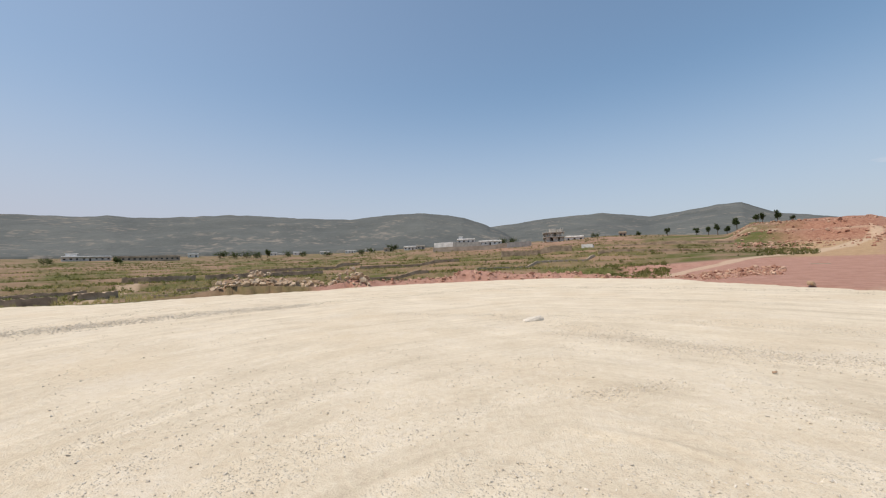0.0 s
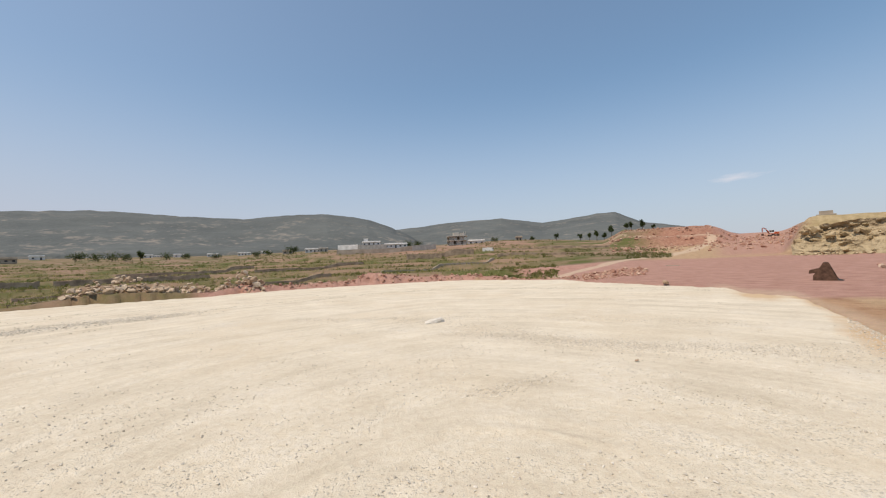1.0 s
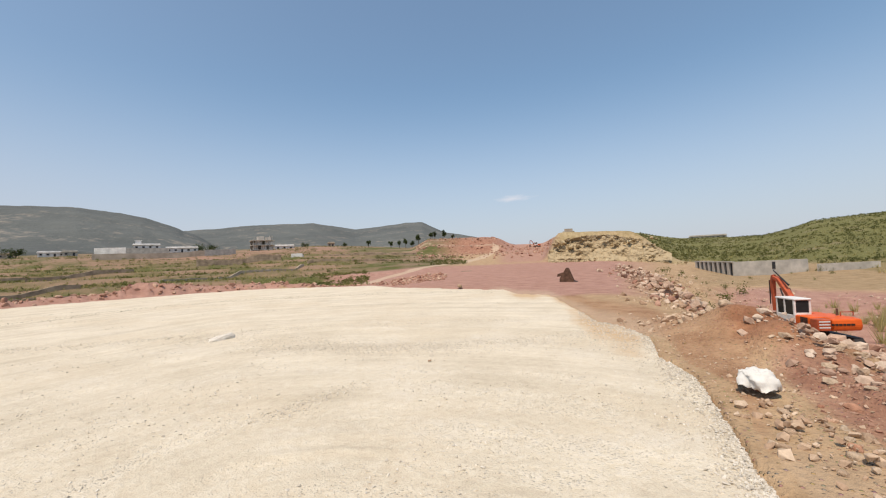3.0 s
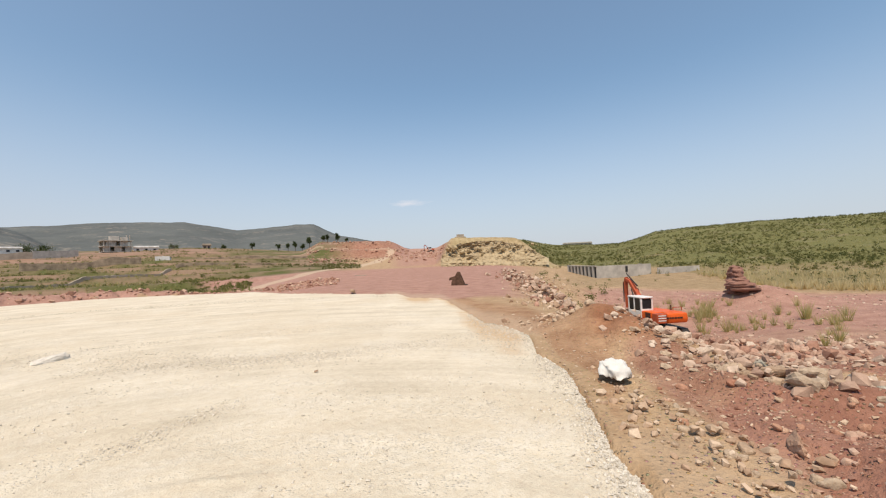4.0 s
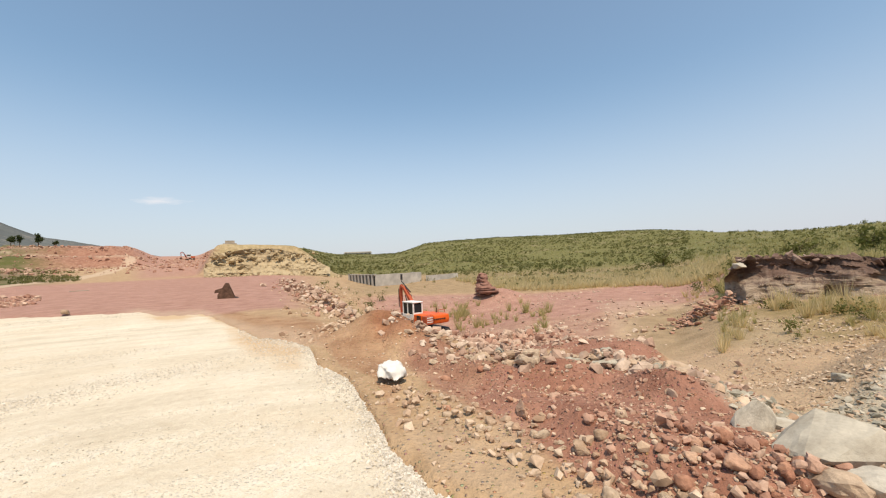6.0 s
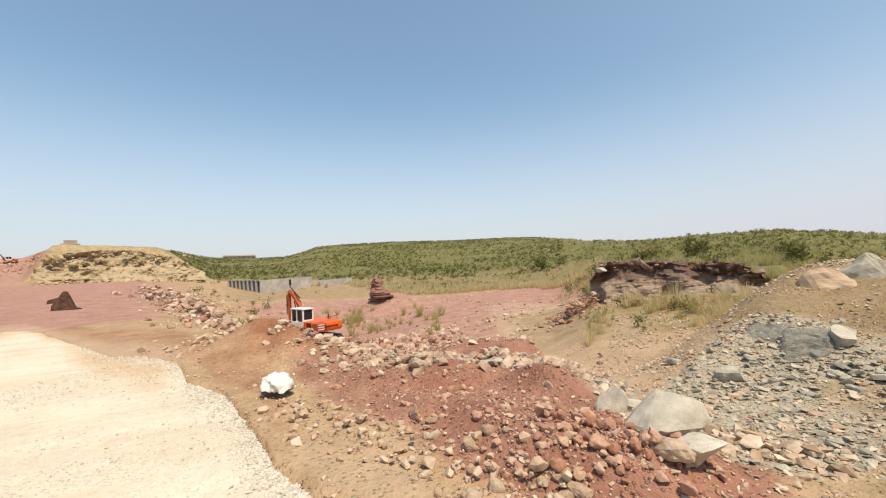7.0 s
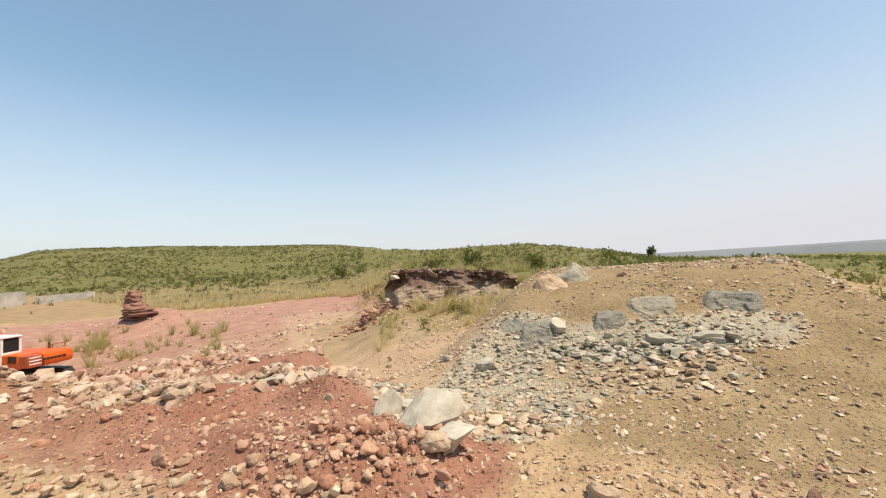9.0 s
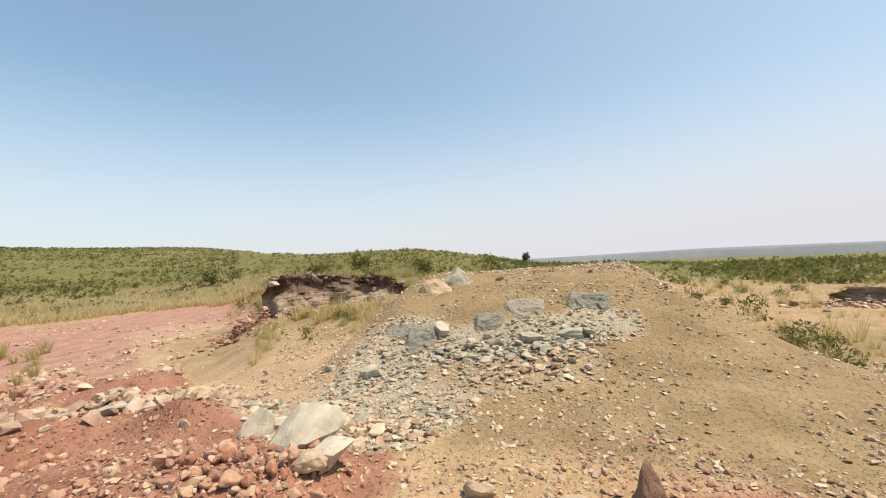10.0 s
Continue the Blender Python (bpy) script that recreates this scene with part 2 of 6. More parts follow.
def foliage(name, colors):
    m, nt, b = nodes_of(name, 0.75)
    cr = nt.nodes.new("ShaderNodeValToRGB")
    els = cr.color_ramp.elements
    while len(els) < len(colors):
        els.new(0.5)
    for i, c in enumerate(colors):
        els[i].position, els[i].color = i / max(1, len(colors) - 1), (*c, 1)
    v = position(nt)
    rnd = nt.nodes.new("ShaderNodeNewGeometry").outputs["Random Per Island"]
    f = math_node(nt, "ADD", math_node(nt, "MULTIPLY", rnd, 0.45), math_node(nt, "MULTIPLY", ramp(nt, noise_node(nt, v, 0.09, 3), 0.3, 0.7), 0.55))
    link(nt, f, cr.inputs[0])
    link(nt, cr.outputs[0], b.inputs["Base Color"])
    tr = nt.nodes.new("ShaderNodeBsdfTranslucent")
    link(nt, cr.outputs[0], tr.inputs["Color"])
    both = nt.nodes.new("ShaderNodeMixShader")
    both.inputs[0].default_value = 0.5
    link(nt, b.outputs[0], both.inputs[1])
    link(nt, tr.outputs[0], both.inputs[2])
    link(nt, both.outputs[0], nt.nodes["Material Output"].inputs["Surface"])
    return m


def make_ground():
    m, nt, b = nodes_of("soil", 0.96)
    v = position(nt)
    big, mid, fine = noise_node(nt, v, 0.12, 5), noise_node(nt, v, 0.9, 5, 0.65), noise_node(nt, v, 9.0, 4, 0.7)
    tan = mix(nt, ramp(nt, mid, 0.3, 0.7), (0.34, 0.225, 0.125), (0.50, 0.35, 0.21))
    red = mix(nt, ramp(nt, mid, 0.3, 0.7), (0.24, 0.108, 0.07), (0.40, 0.21, 0.145))
    pink = mix(nt, ramp(nt, mid, 0.35, 0.65), (0.34, 0.185, 0.138), (0.45, 0.265, 0.205))
    shale = mix(nt, ramp(nt, mid, 0.3, 0.7), (0.31, 0.285, 0.21), (0.45, 0.405, 0.305))
    grass = mix(nt, ramp(nt, mid, 0.35, 0.65), (0.108, 0.113, 0.034), (0.20, 0.183, 0.066))
    grass = mix(nt, ramp(nt, noise_node(nt, v, 0.035, 4), 0.42, 0.62), grass, (0.155, 0.15, 0.05))
    grass = mix(nt, math_node(nt, "MULTIPLY", ramp(nt, noise_node(nt, v, 0.11, 5, 0.65), 0.54, 0.66), 0.8), grass, (0.24, 0.197, 0.108))
    yellow = mix(nt, ramp(nt, mid, 0.3, 0.7), (0.30, 0.225, 0.115), (0.47, 0.375, 0.22))
    field = mix(nt, ramp(nt, noise_node(nt, v, 0.06, 6, 0.65), 0.43, 0.6), (0.32, 0.215, 0.14), (0.12, 0.125, 0.036))
    field = mix(nt, ramp(nt, fine, 0.35, 0.7), field, mix(nt, 1.0, field, (0.62, 0.62, 0.6), "MULTIPLY"))
    pale = mix(nt, ramp(nt, mid, 0.3, 0.7), (0.46, 0.345, 0.235), (0.60, 0.465, 0.34))
    orange = mix(nt, ramp(nt, mid, 0.3, 0.7), (0.25, 0.112, 0.057), (0.40, 0.205, 0.112))
    brown = mix(nt, ramp(nt, mid, 0.3, 0.7), (0.235, 0.165, 0.085), (0.36, 0.265, 0.15))
    col = tan
    ragged = math_node(nt, "ADD", math_node(nt, "MULTIPLY", mid, 0.6), math_node(nt, "MULTIPLY", fine, 0.3))
    for attr, layers in (("zone_near", (red, shale, orange)), ("zone_far", (grass, field, yellow)), ("zone_flat", (pink, pale, brown))):
        a = nt.nodes.new("ShaderNodeAttribute")
        a.attribute_name = attr
        sep = nt.nodes.new("ShaderNodeSeparateColor")
        link(nt, a.outputs["Color"], sep.inputs[0])
        for i, layer in enumerate(layers):
            k = math_node(nt, "SUBTRACT", math_node(nt, "MULTIPLY", sep.outputs[i], 1.9), ragged)
            col = mix(nt, ramp(nt, k, -0.1, 0.8), col, layer)
    # pebbles lying in the soil
    vor = nt.nodes.new("ShaderNodeTexVoronoi")
    vor.inputs["Scale"].default_value = 14
    link(nt, v, vor.inputs["Vector"])
    peb = ramp(nt, vor.outputs["Distance"], 0.30, 0.16)
    col = mix(nt, math_node(nt, "MULTIPLY", peb, 0.45), col, mix(nt, 0.6, col, vor.outputs["Color"], "OVERLAY"))
    col = mix(nt, 0.35, col, mix(nt, fine, (0.1, 0.1, 0.1), (0.9, 0.9, 0.9)), "OVERLAY")
    link(nt, col, b.inputs["Base Color"])
    h = math_node(nt, "ADD", math_node(nt, "ADD", fine, mid), math_node(nt, "MULTIPLY", peb, 0.5))
    bump(nt, b, h, 0.8, 0.09)
    return m


def make_pad():
    m, nt, b = nodes_of("crushed_limestone", 0.95)
    v = position(nt)
    ring = nt.nodes.new("ShaderNodeAttribute")     # across and along the wheel tracks, which curve round the middle
    ring.attribute_name = "track"
    track = ring.outputs["Vector"]
    streak = math_node(nt, "ADD", math_node(nt, "MULTIPLY", noise_node(nt, track, 0.9, 7, 0.68), 0.6), math_node(nt, "MULTIPLY", noise_node(nt, v, 0.55, 6, 0.65), 0.4))
    patch = noise_node(nt, v, 0.22, 4)
    fine, fine2 = noise_node(nt, v, 55.0, 3, 0.7), noise_node(nt, v, 7.0, 5, 0.7)
    col = mix(nt, ramp(nt, streak, 0.36, 0.60), (0.52, 0.45, 0.335), (0.74, 0.665, 0.525))
    col = mix(nt, ramp(nt, patch, 0.48, 0.72), col, (0.62, 0.53, 0.39))
    col = mix(nt, ramp(nt, noise_node(nt, v, 0.5, 6, 0.7), 0.52, 0.8), col, (0.69, 0.63, 0.52))
    vor = nt.nodes.new("ShaderNodeTexVoronoi")
    vor.inputs["Scale"].default_value = 26
    link(nt, v, vor.inputs["Vector"])
    loose = math_node(nt, "MULTIPLY", ramp(nt, vor.outputs["Distance"], 0.36, 0.2), ramp(nt, noise_node(nt, track, 0.9, 5, 0.7), 0.46, 0.62))
    speck = nt.nodes.new("ShaderNodeRGBToBW")
    link(nt, vor.outputs["Color"], speck.inputs[0])
    col = mix(nt, math_node(nt, "MULTIPLY", loose, 0.65), col, mix(nt, speck.outputs[0], (0.46, 0.42, 0.335), (0.80, 0.755, 0.64)))
    col = mix(nt, 0.42, col, mix(nt, fine, (0.1, 0.1, 0.1), (0.9, 0.9, 0.9)), "OVERLAY")
    col = mix(nt, 0.36, col, mix(nt, fine2, (0.1, 0.1, 0.1), (0.9, 0.9, 0.9)), "OVERLAY")
    # orange clay smeared over the far corner
    a = nt.nodes.new("ShaderNodeAttribute")
    a.attribute_name = "clay"
    k = math_node(nt, "SUBTRACT", math_node(nt, "MULTIPLY", a.outputs["Fac"], 1.9), noise_node(nt, track, 1.3, 5))
    col = mix(nt, ramp(nt, k, 0.0, 0.6), col, (0.56, 0.41, 0.255))
    link(nt, col, b.inputs["Base Color"])
    h = math_node(nt, "ADD", math_node(nt, "MULTIPLY", loose, 0.6), math_node(nt, "ADD", math_node(nt, "MULTIPLY", fine, 0.35), fine2))
    bump(nt, b, h, 0.8, 0.045)
    return m


def make_mountain():
    m, nt, b = nodes_of("mountain", 1.0)
    v = position(nt)
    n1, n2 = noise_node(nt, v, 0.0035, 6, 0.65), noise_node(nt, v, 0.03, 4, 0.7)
    # dull grey-green: the haze of distance is mixed into these base colours
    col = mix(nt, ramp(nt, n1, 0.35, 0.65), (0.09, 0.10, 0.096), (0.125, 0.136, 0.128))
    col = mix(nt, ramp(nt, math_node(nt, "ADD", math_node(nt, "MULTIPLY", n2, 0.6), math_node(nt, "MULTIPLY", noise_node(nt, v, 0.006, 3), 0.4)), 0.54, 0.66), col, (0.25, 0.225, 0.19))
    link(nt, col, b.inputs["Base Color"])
    bump(nt, b, n1, 0.5, 60)
    return m


M_GROUND, M_PAD, M_FAR_HAZE = make_ground(), make_pad(), make_mountain()
M_RED = stone("red_sandstone", ((0.40, 0.19, 0.12), (0.52, 0.29, 0.19), (0.62, 0.41, 0.28)), 5)
M_TAN = stone("tan_sandstone", ((0.43, 0.30, 0.20), (0.55, 0.41, 0.285), (0.50, 0.395, 0.285)), 5)
M_GREY = stone("grey_shale", ((0.36, 0.34, 0.275), (0.47, 0.435, 0.345), (0.41, 0.385, 0.31)), 5)
M_PALE = stone("pale_grey_rock", ((0.50, 0.46, 0.37), (0.60, 0.55, 0.45)), 4)
M_SLAB = stone("white_limestone", ((0.70, 0.65, 0.56), (0.74, 0.69, 0.60)), 4)
M_DARK = stone("dark_red_ledge", ((0.26, 0.155, 0.115), (0.34, 0.215, 0.16)), 1.4, 0.10)


def ledge_rock(name, cap, body, dark, z0, z1):
    """Layered rock: a dark cap over paler beds, with thin seams."""
    mt, nt, b = nodes_of(name, 0.95)
    v = position(nt)
    mp = nt.nodes.new("ShaderNodeMapping")
    mp.inputs["Scale"].default_value = (0.6, 0.6, 3.0)
    link(nt, v, mp.inputs["Vector"])
    beds = noise_node(nt, mp.outputs[0], 1.1 * 2 / (z1 - z0 + 0.6), 6, 0.65)
    sep = nt.nodes.new("ShaderNodeSeparateXYZ")
    link(nt, v, sep.inputs[0])
    lvl = math_node(nt, "ADD", sep.outputs[2], math_node(nt, "MULTIPLY", math_node(nt, "SUBTRACT", beds, 0.5), 3.0 * (z1 - z0)))
    c = mix(nt, ramp(nt, lvl, z0, z1), body, cap)
    c = mix(nt, ramp(nt, beds, 0.52, 0.66), c, dark)
    c = mix(nt, 0.3, c, mix(nt, noise_node(nt, v, 14, 4), (0.1, 0.1, 0.1), (0.9, 0.9, 0.9)), "OVERLAY")
    link(nt, c, b.inputs["Base Color"])
    bump(nt, b, noise_node(nt, mp.outputs[0], 3.0, 7, 0.75), 0.9, 0.25)
    return mt


M_LEDGE = ledge_rock("layered_red_rock", (0.20, 0.13, 0.10), (0.42, 0.33, 0.245), (0.17, 0.11, 0.085), 0.4, 1.1)
M_LOW_LEDGE = ledge_rock("low_layered_rock", (0.36, 0.28, 0.20), (0.34, 0.25, 0.19), (0.20, 0.14, 0.11), -1.8, -0.4)
M_BANK = ledge_rock("layered_yellow_rock", (0.36, 0.28, 0.18), (0.46, 0.365, 0.225), (0.24, 0.18, 0.105), 4.0, 8.5)
MI_RED = stone("red_rubble", ((0.34, 0.175, 0.12), (0.47, 0.275, 0.195), (0.59, 0.42, 0.31)), 8, 0.01, True)
MI_TAN = stone("tan_rubble", ((0.44, 0.29, 0.19), (0.56, 0.41, 0.285), (0.67, 0.53, 0.39)), 8, 0.01, True)
MI_PINK = stone("pinkish_rubble", ((0.40, 0.26, 0.19), (0.54, 0.39, 0.29), (0.67, 0.54, 0.42)), 8, 0.01, True)
MI_LIGHT = stone("light_stones", ((0.36, 0.25, 0.165), (0.55, 0.42, 0.295), (0.70, 0.58, 0.44)), 8, 0.01, True)
MI_GREY = stone("grey_rubble", ((0.29, 0.275, 0.215), (0.43, 0.395, 0.31), (0.57, 0.51, 0.40)), 8, 0.01, True)
MI_WHITE = stone("white_gravel", ((0.56, 0.51, 0.42), (0.68, 0.62, 0.52), (0.78, 0.73, 0.63)), 20, 0.004, True)
MI_GRAVEL = stone("mixed_gravel", ((0.40, 0.365, 0.285), (0.54, 0.49, 0.39), (0.72, 0.665, 0.55)), 20, 0.004, True)
M_CROWN = stone("crown_plates", ((0.16, 0.10, 0.08), (0.25, 0.165, 0.13), (0.38, 0.28, 0.22)), 3, 0.05, True)
MI_YELLOW = stone("yellow_rubble", ((0.33, 0.25, 0.14), (0.46, 0.36, 0.21), (0.56, 0.46, 0.29)), 1.5, 0.05, True)
F_SCRUB = foliage("scrub_leaves", ((0.10, 0.12, 0.032), (0.165, 0.175, 0.052), (0.27, 0.245, 0.088)))
F_HILL = foliage("hill_leaves", ((0.10, 0.115, 0.034), (0.15, 0.152, 0.05), (0.23, 0.205, 0.078)))
F_DARK = foliage("dark_leaves", ((0.04, 0.06, 0.024), (0.075, 0.10, 0.036), (0.11, 0.13, 0.046)))
F_GRASS = foliage("grass_blades", ((0.31, 0.31, 0.10), (0.50, 0.44, 0.19), (0.66, 0.55, 0.30)))
F_DRY = foliage("dry_grass_blades", ((0.52, 0.43, 0.20), (0.68, 0.56, 0.30), (0.78, 0.66, 0.42)))
M_BARK = simple("bark", (0.14, 0.10, 0.07), 0.95)
M_WHITE = simple("white_plaster", (0.72, 0.71, 0.68), 0.85, scale=0.4)
M_CEMENT = simple("grey_cement", (0.47, 0.44, 0.39), 0.9, scale=0.5, spread=0.2)
M_BEIGE = simple("beige_plaster", (0.44, 0.37, 0.29), 0.9, scale=0.3, spread=0.2)
M_EARTH = simple("earth_wall", (0.40, 0.305, 0.215), 0.95, scale=0.6, spread=0.3)
# near-black: dark panes, and painted shade for doorways, bays and openings
M_HOLE = simple("dark_pane_and_opening_shade", (0.035, 0.035, 0.04), 0.5)
M_SACK = simple("white_woven_plastic", (0.70, 0.69, 0.64), 0.85, spread=0.08, scale=5, grain=160, relief=0.004)
M_ORANGE = simple("orange_paint", (0.72, 0.12, 0.018), 0.45, spread=0.12, scale=1.5)
M_BOOM = simple("rusty_red_paint", (0.48, 0.10, 0.042), 0.55, spread=0.2, scale=2)
M_CABW = simple("white_paint", (0.74, 0.73, 0.70), 0.45, spread=0.1)
M_GLASS = simple("dark_glass", (0.02, 0.024, 0.028), 0.12)
M_STEEL = simple("dark_steel", (0.055, 0.05, 0.047), 0.6, 0.4)
M_RUST = simple("rusted_steel", (0.13, 0.075, 0.05), 0.8, 0.2, 0.35, 4)
M_BLACKLETTER = simple("black_paint", (0.03, 0.025, 0.02), 0.6)


# ---- mesh helpers ----
def mesh_of(name, verts, faces, mats=(), smooth=False):
    me = D.meshes.new(name)
    me.from_pydata(np.asarray(verts, float).tolist(), [], np.asarray(faces).tolist() if not isinstance(faces, list) else faces)
    for m in mats:
        me.materials.append(m)
    if smooth:
        me.polygons.foreach_set("use_smooth", [True] * len(me.polygons))
    me.update()
    return me


def part(name, bm, material, parent=None, label=""):
    """One mesh object out of a bmesh, under its parent."""
    me = D.meshes.new(name)
    bm.to_mesh(me)
    bm.free()
    me.materials.append(material)
    ob = new(name, me)
    ob.parent = parent
    if label:
        tagged(ob, label)
    return ob


def box(bm, x0, x1, y0, y1, z0, z1, bevel=0.0, m=None):
    g = bmesh.ops.create_cube(bm, size=1, matrix=(m or Matrix()) @ pose((x0 + x1) / 2, (y0 + y1) / 2, (z0 + z1) / 2) @ Matrix.Diagonal((x1 - x0, y1 - y0, z1 - z0, 1)))
    if bevel:
        edges = list({e for v in g["verts"] for e in v.link_edges})
        bmesh.ops.bevel(bm, geom=edges, offset=bevel, segments=2, affect="EDGES", profile=0.5)
    return bm


def boxed(*a, **k):
    return box(bmesh.new(), *a, **k)


def prism(outline, y0, y1, bevel=0.0):
    """A plate: an outline in x, z, pulled out along y."""
    bm = bmesh.new()
    f = bm.faces.new([bm.verts.new((x, y0, z)) for x, z in outline])
    g = bmesh.ops.extrude_face_region(bm, geom=[f])
    bmesh.ops.translate(bm, verts=[v for v in g["geom"] if isinstance(v, bmesh.types.BMVert)], vec=(0, y1 - y0, 0))
    bmesh.ops.recalc_face_normals(bm, faces=bm.faces)
    if bevel:
        bmesh.ops.bevel(bm, geom=list(bm.edges), offset=bevel, segments=1, affect="EDGES")
    return bm


def empty(name, m, label, category, group="", kind=""):
    ob = new(name)
    ob.matrix_world = m
    return tagged(ob, label, category, group, kind)


rng = np.random.default_rng(7)


def hull(seed, n, flat=1.0, square=0.0, cuts=0, peak=False, rough=1.0, soft=1):
    """A faceted broken stone about one metre across: verts, triangles."""
    g = np.random.default_rng(seed)
    p = g.normal(size=(n, 3))
    p /= np.linalg.norm(p, axis=1)[:, None]
    p *= g.uniform(0.62, 1.0, (n, 1))
    p = np.sign(p) * np.abs(p) ** (1 - 0.5 * square)
    p *= np.array([0.5, g.uniform(0.36, 0.46), 0.36 * flat])
    if peak:                              # a broad foot and a blunt ridge
        w = np.linspace(0, 6.28, n, endpoint=False) + g.uniform(-0.25, 0.25, n)
        foot = np.stack([0.5 * np.cos(w), 0.36 * np.sin(w), g.uniform(-0.3, -0.05, n)], -1)
        p = np.concatenate([foot, [[-0.08, 0.02, 0.40], [0.14, 0.08, 0.36], [0.27, -0.04, 0.16], [-0.05, -0.16, 0.22]] + g.uniform(-0.04, 0.04, (4, 3))])
    bm = bmesh.new()
    for q in p:
        bm.verts.new(q)
    r = bmesh.ops.convex_hull(bm, input=list(bm.verts))
    junk = [v for v in bm.verts if not v.link_faces]
    bmesh.ops.delete(bm, geom=junk, context="VERTS")
    if cuts:
        bmesh.ops.triangulate(bm, faces=list(bm.faces))
        bmesh.ops.subdivide_edges(bm, edges=list(bm.edges), cuts=cuts, use_grid_fill=True)
        for _ in range(soft):
            bmesh.ops.smooth_vert(bm, verts=list(bm.verts), factor=0.35, use_axis_x=True, use_axis_y=True, use_axis_z=True)
        bm.normal_update()
        for w in bm.verts:
            q = w.co * 4.5 + Vector((seed, 0, 0))
            w.co += w.normal * rough * (0.055 * noise.noise(q) + 0.03 * noise.noise(q * 2.7))
        bmesh.ops.triangulate(bm, faces=list(bm.faces))
    bm.verts.index_update()
    v, f = np.array([w.co[:] for w in bm.verts]), np.array([[w.index for w in t.verts] for t in bm.faces])
    bm.free()
    return v, f


CHIPS = [hull(100 + i, 9, 0.75) for i in range(6)]
PLATES = [hull(200 + i, 10, 0.4, 0.5) for i in range(6)]
ROCKS = [hull(300 + i, 16, 0.95, 0.35) for i in range(8)]
SLABS = [hull(400 + i, 18, 0.55, 0.6) for i in range(6)]
ROUND = [hull(500 + i, 20, 1.0, 0.25, 1, soft=2) for i in range(6)]
BIG_ROCKS = [hull(310 + i, 15, 0.95, 0.4, 3) for i in range(8)]
BIG_SLABS = [hull(410 + i, 16, 0.62, 0.6, 3) for i in range(7)]
PEAKS = [hull(610 + i, 8, cuts=4, peak=True, rough=1.1) for i in range(3)]
SMOOTH_SLABS = [hull(640 + i, 13, 0.62, 0.5, 4, rough=0.4) for i in range(4)]
BIG_ROUND = [hull(510 + i, 22, 0.95, 0.25, 3, soft=7) for i in range(7)]


def scatter(name, kinds, xs, ys, sizes, material, label, category, sink=0.15, zs=None, tilt=0.5):
    """Many stones joined into one mesh, each its own island, lying on the land."""
    n = len(xs)
    zs = height(xs, ys) if zs is None else zs
    V, Fc, off = [], [], 0
    which = rng.integers(0, len(kinds), n)
    yaw, tx, ty = rng.uniform(0, 6.28, n), rng.normal(0, tilt * 0.6, n), rng.normal(0, tilt * 0.6, n)
    for k, (v, f) in enumerate(kinds):
        idx = np.where(which == k)[0]
        if not len(idx):
            continue
        c, s = np.cos(yaw[idx]), np.sin(yaw[idx])
        q = v[None] * sizes[idx][:, None, None] * rng.uniform(0.8, 1.25, (len(idx), 1, 3))
        X, Y, Z = q[..., 0], q[..., 1], q[..., 2]
        Z, Y = Z + Y * tx[idx][:, None], Y - Z * tx[idx][:, None]
        Z, X = Z + X * ty[idx][:, None], X - Z * ty[idx][:, None]
        P = np.stack([X * c[:, None] - Y * s[:, None] + xs[idx][:, None], X * s[:, None] + Y * c[:, None] + ys[idx][:, None],
                      Z + (zs[idx] + sizes[idx] * (0.3 - sink) * 0.6)[:, None]], -1)
        V.append(P.reshape(-1, 3))
        Fc.append((f[None] + off + (np.arange(len(idx)) * len(v))[:, None, None]).reshape(-1, 3))
        off += len(idx) * len(v)
    ob = new(name, mesh_of(name, np.concatenate(V), np.concatenate(Fc), [material]))
    return tagged(ob, label, category, kind="stuff")


def sector(n, a0, a1, r0, r1, power=1.0):
    """Random places in a sector, thinner outwards with power above one."""
    a = np.radians(rng.uniform(a0, a1, n))
    r = r0 + (r1 - r0) * rng.uniform(0, 1, n) ** power
    return r * np.sin(a), r * np.cos(a)


def sizes_of(n, lo, hi, power=2.2):
    return lo * (hi / lo) ** (rng.uniform(0, 1, n) ** power)


ROCK_MESH = {}


def rock_meshes(key, kinds, material):
    if key not in ROCK_MESH:
        ROCK_MESH[key] = [mesh_of(key, v, f, [material], kinds is BIG_ROUND) for v, f in kinds]
    return ROCK_MESH[key]


def boulder(x, y, size, key, kinds, material, label, group, lift=0.0, rot=None, squash=(1, 1, 1), name="boulder"):
    me = rock_meshes(key, kinds, material)
    ob = new(name, me[int(rng.integers(len(me)))])
    rx, ry, rz = rot or (rng.uniform(-14, 14), rng.uniform(-14, 14), rng.uniform(0, 360))
    ob.matrix_world = pose(x, y, ground_z(x, y) + size * (0.08 if name == "boulder" and not rot else 0.2) * squash[2] + lift, rx, ry, rz) @ Matrix.Diagonal((size * squash[0], size * squash[1], size * squash[2], 1))
    return tagged(ob, label, "boulder", group)


# ---- ground sheet ----
def polar(azs, rs):
    a = np.radians(azs)[:, None]
    return np.sin(a) * rs[None, :], np.cos(a) * rs[None, :]


def grid_faces(n, m, closed):
    i = np.arange(n if closed else n - 1)[:, None]
    j = np.arange(m - 1)[None, :]
    i2 = (i + 1) % n
    return np.stack([i * m + j, i * m + j + 1, i2 * m + j + 1, i2 * m + j], -1).reshape(-1, 4)


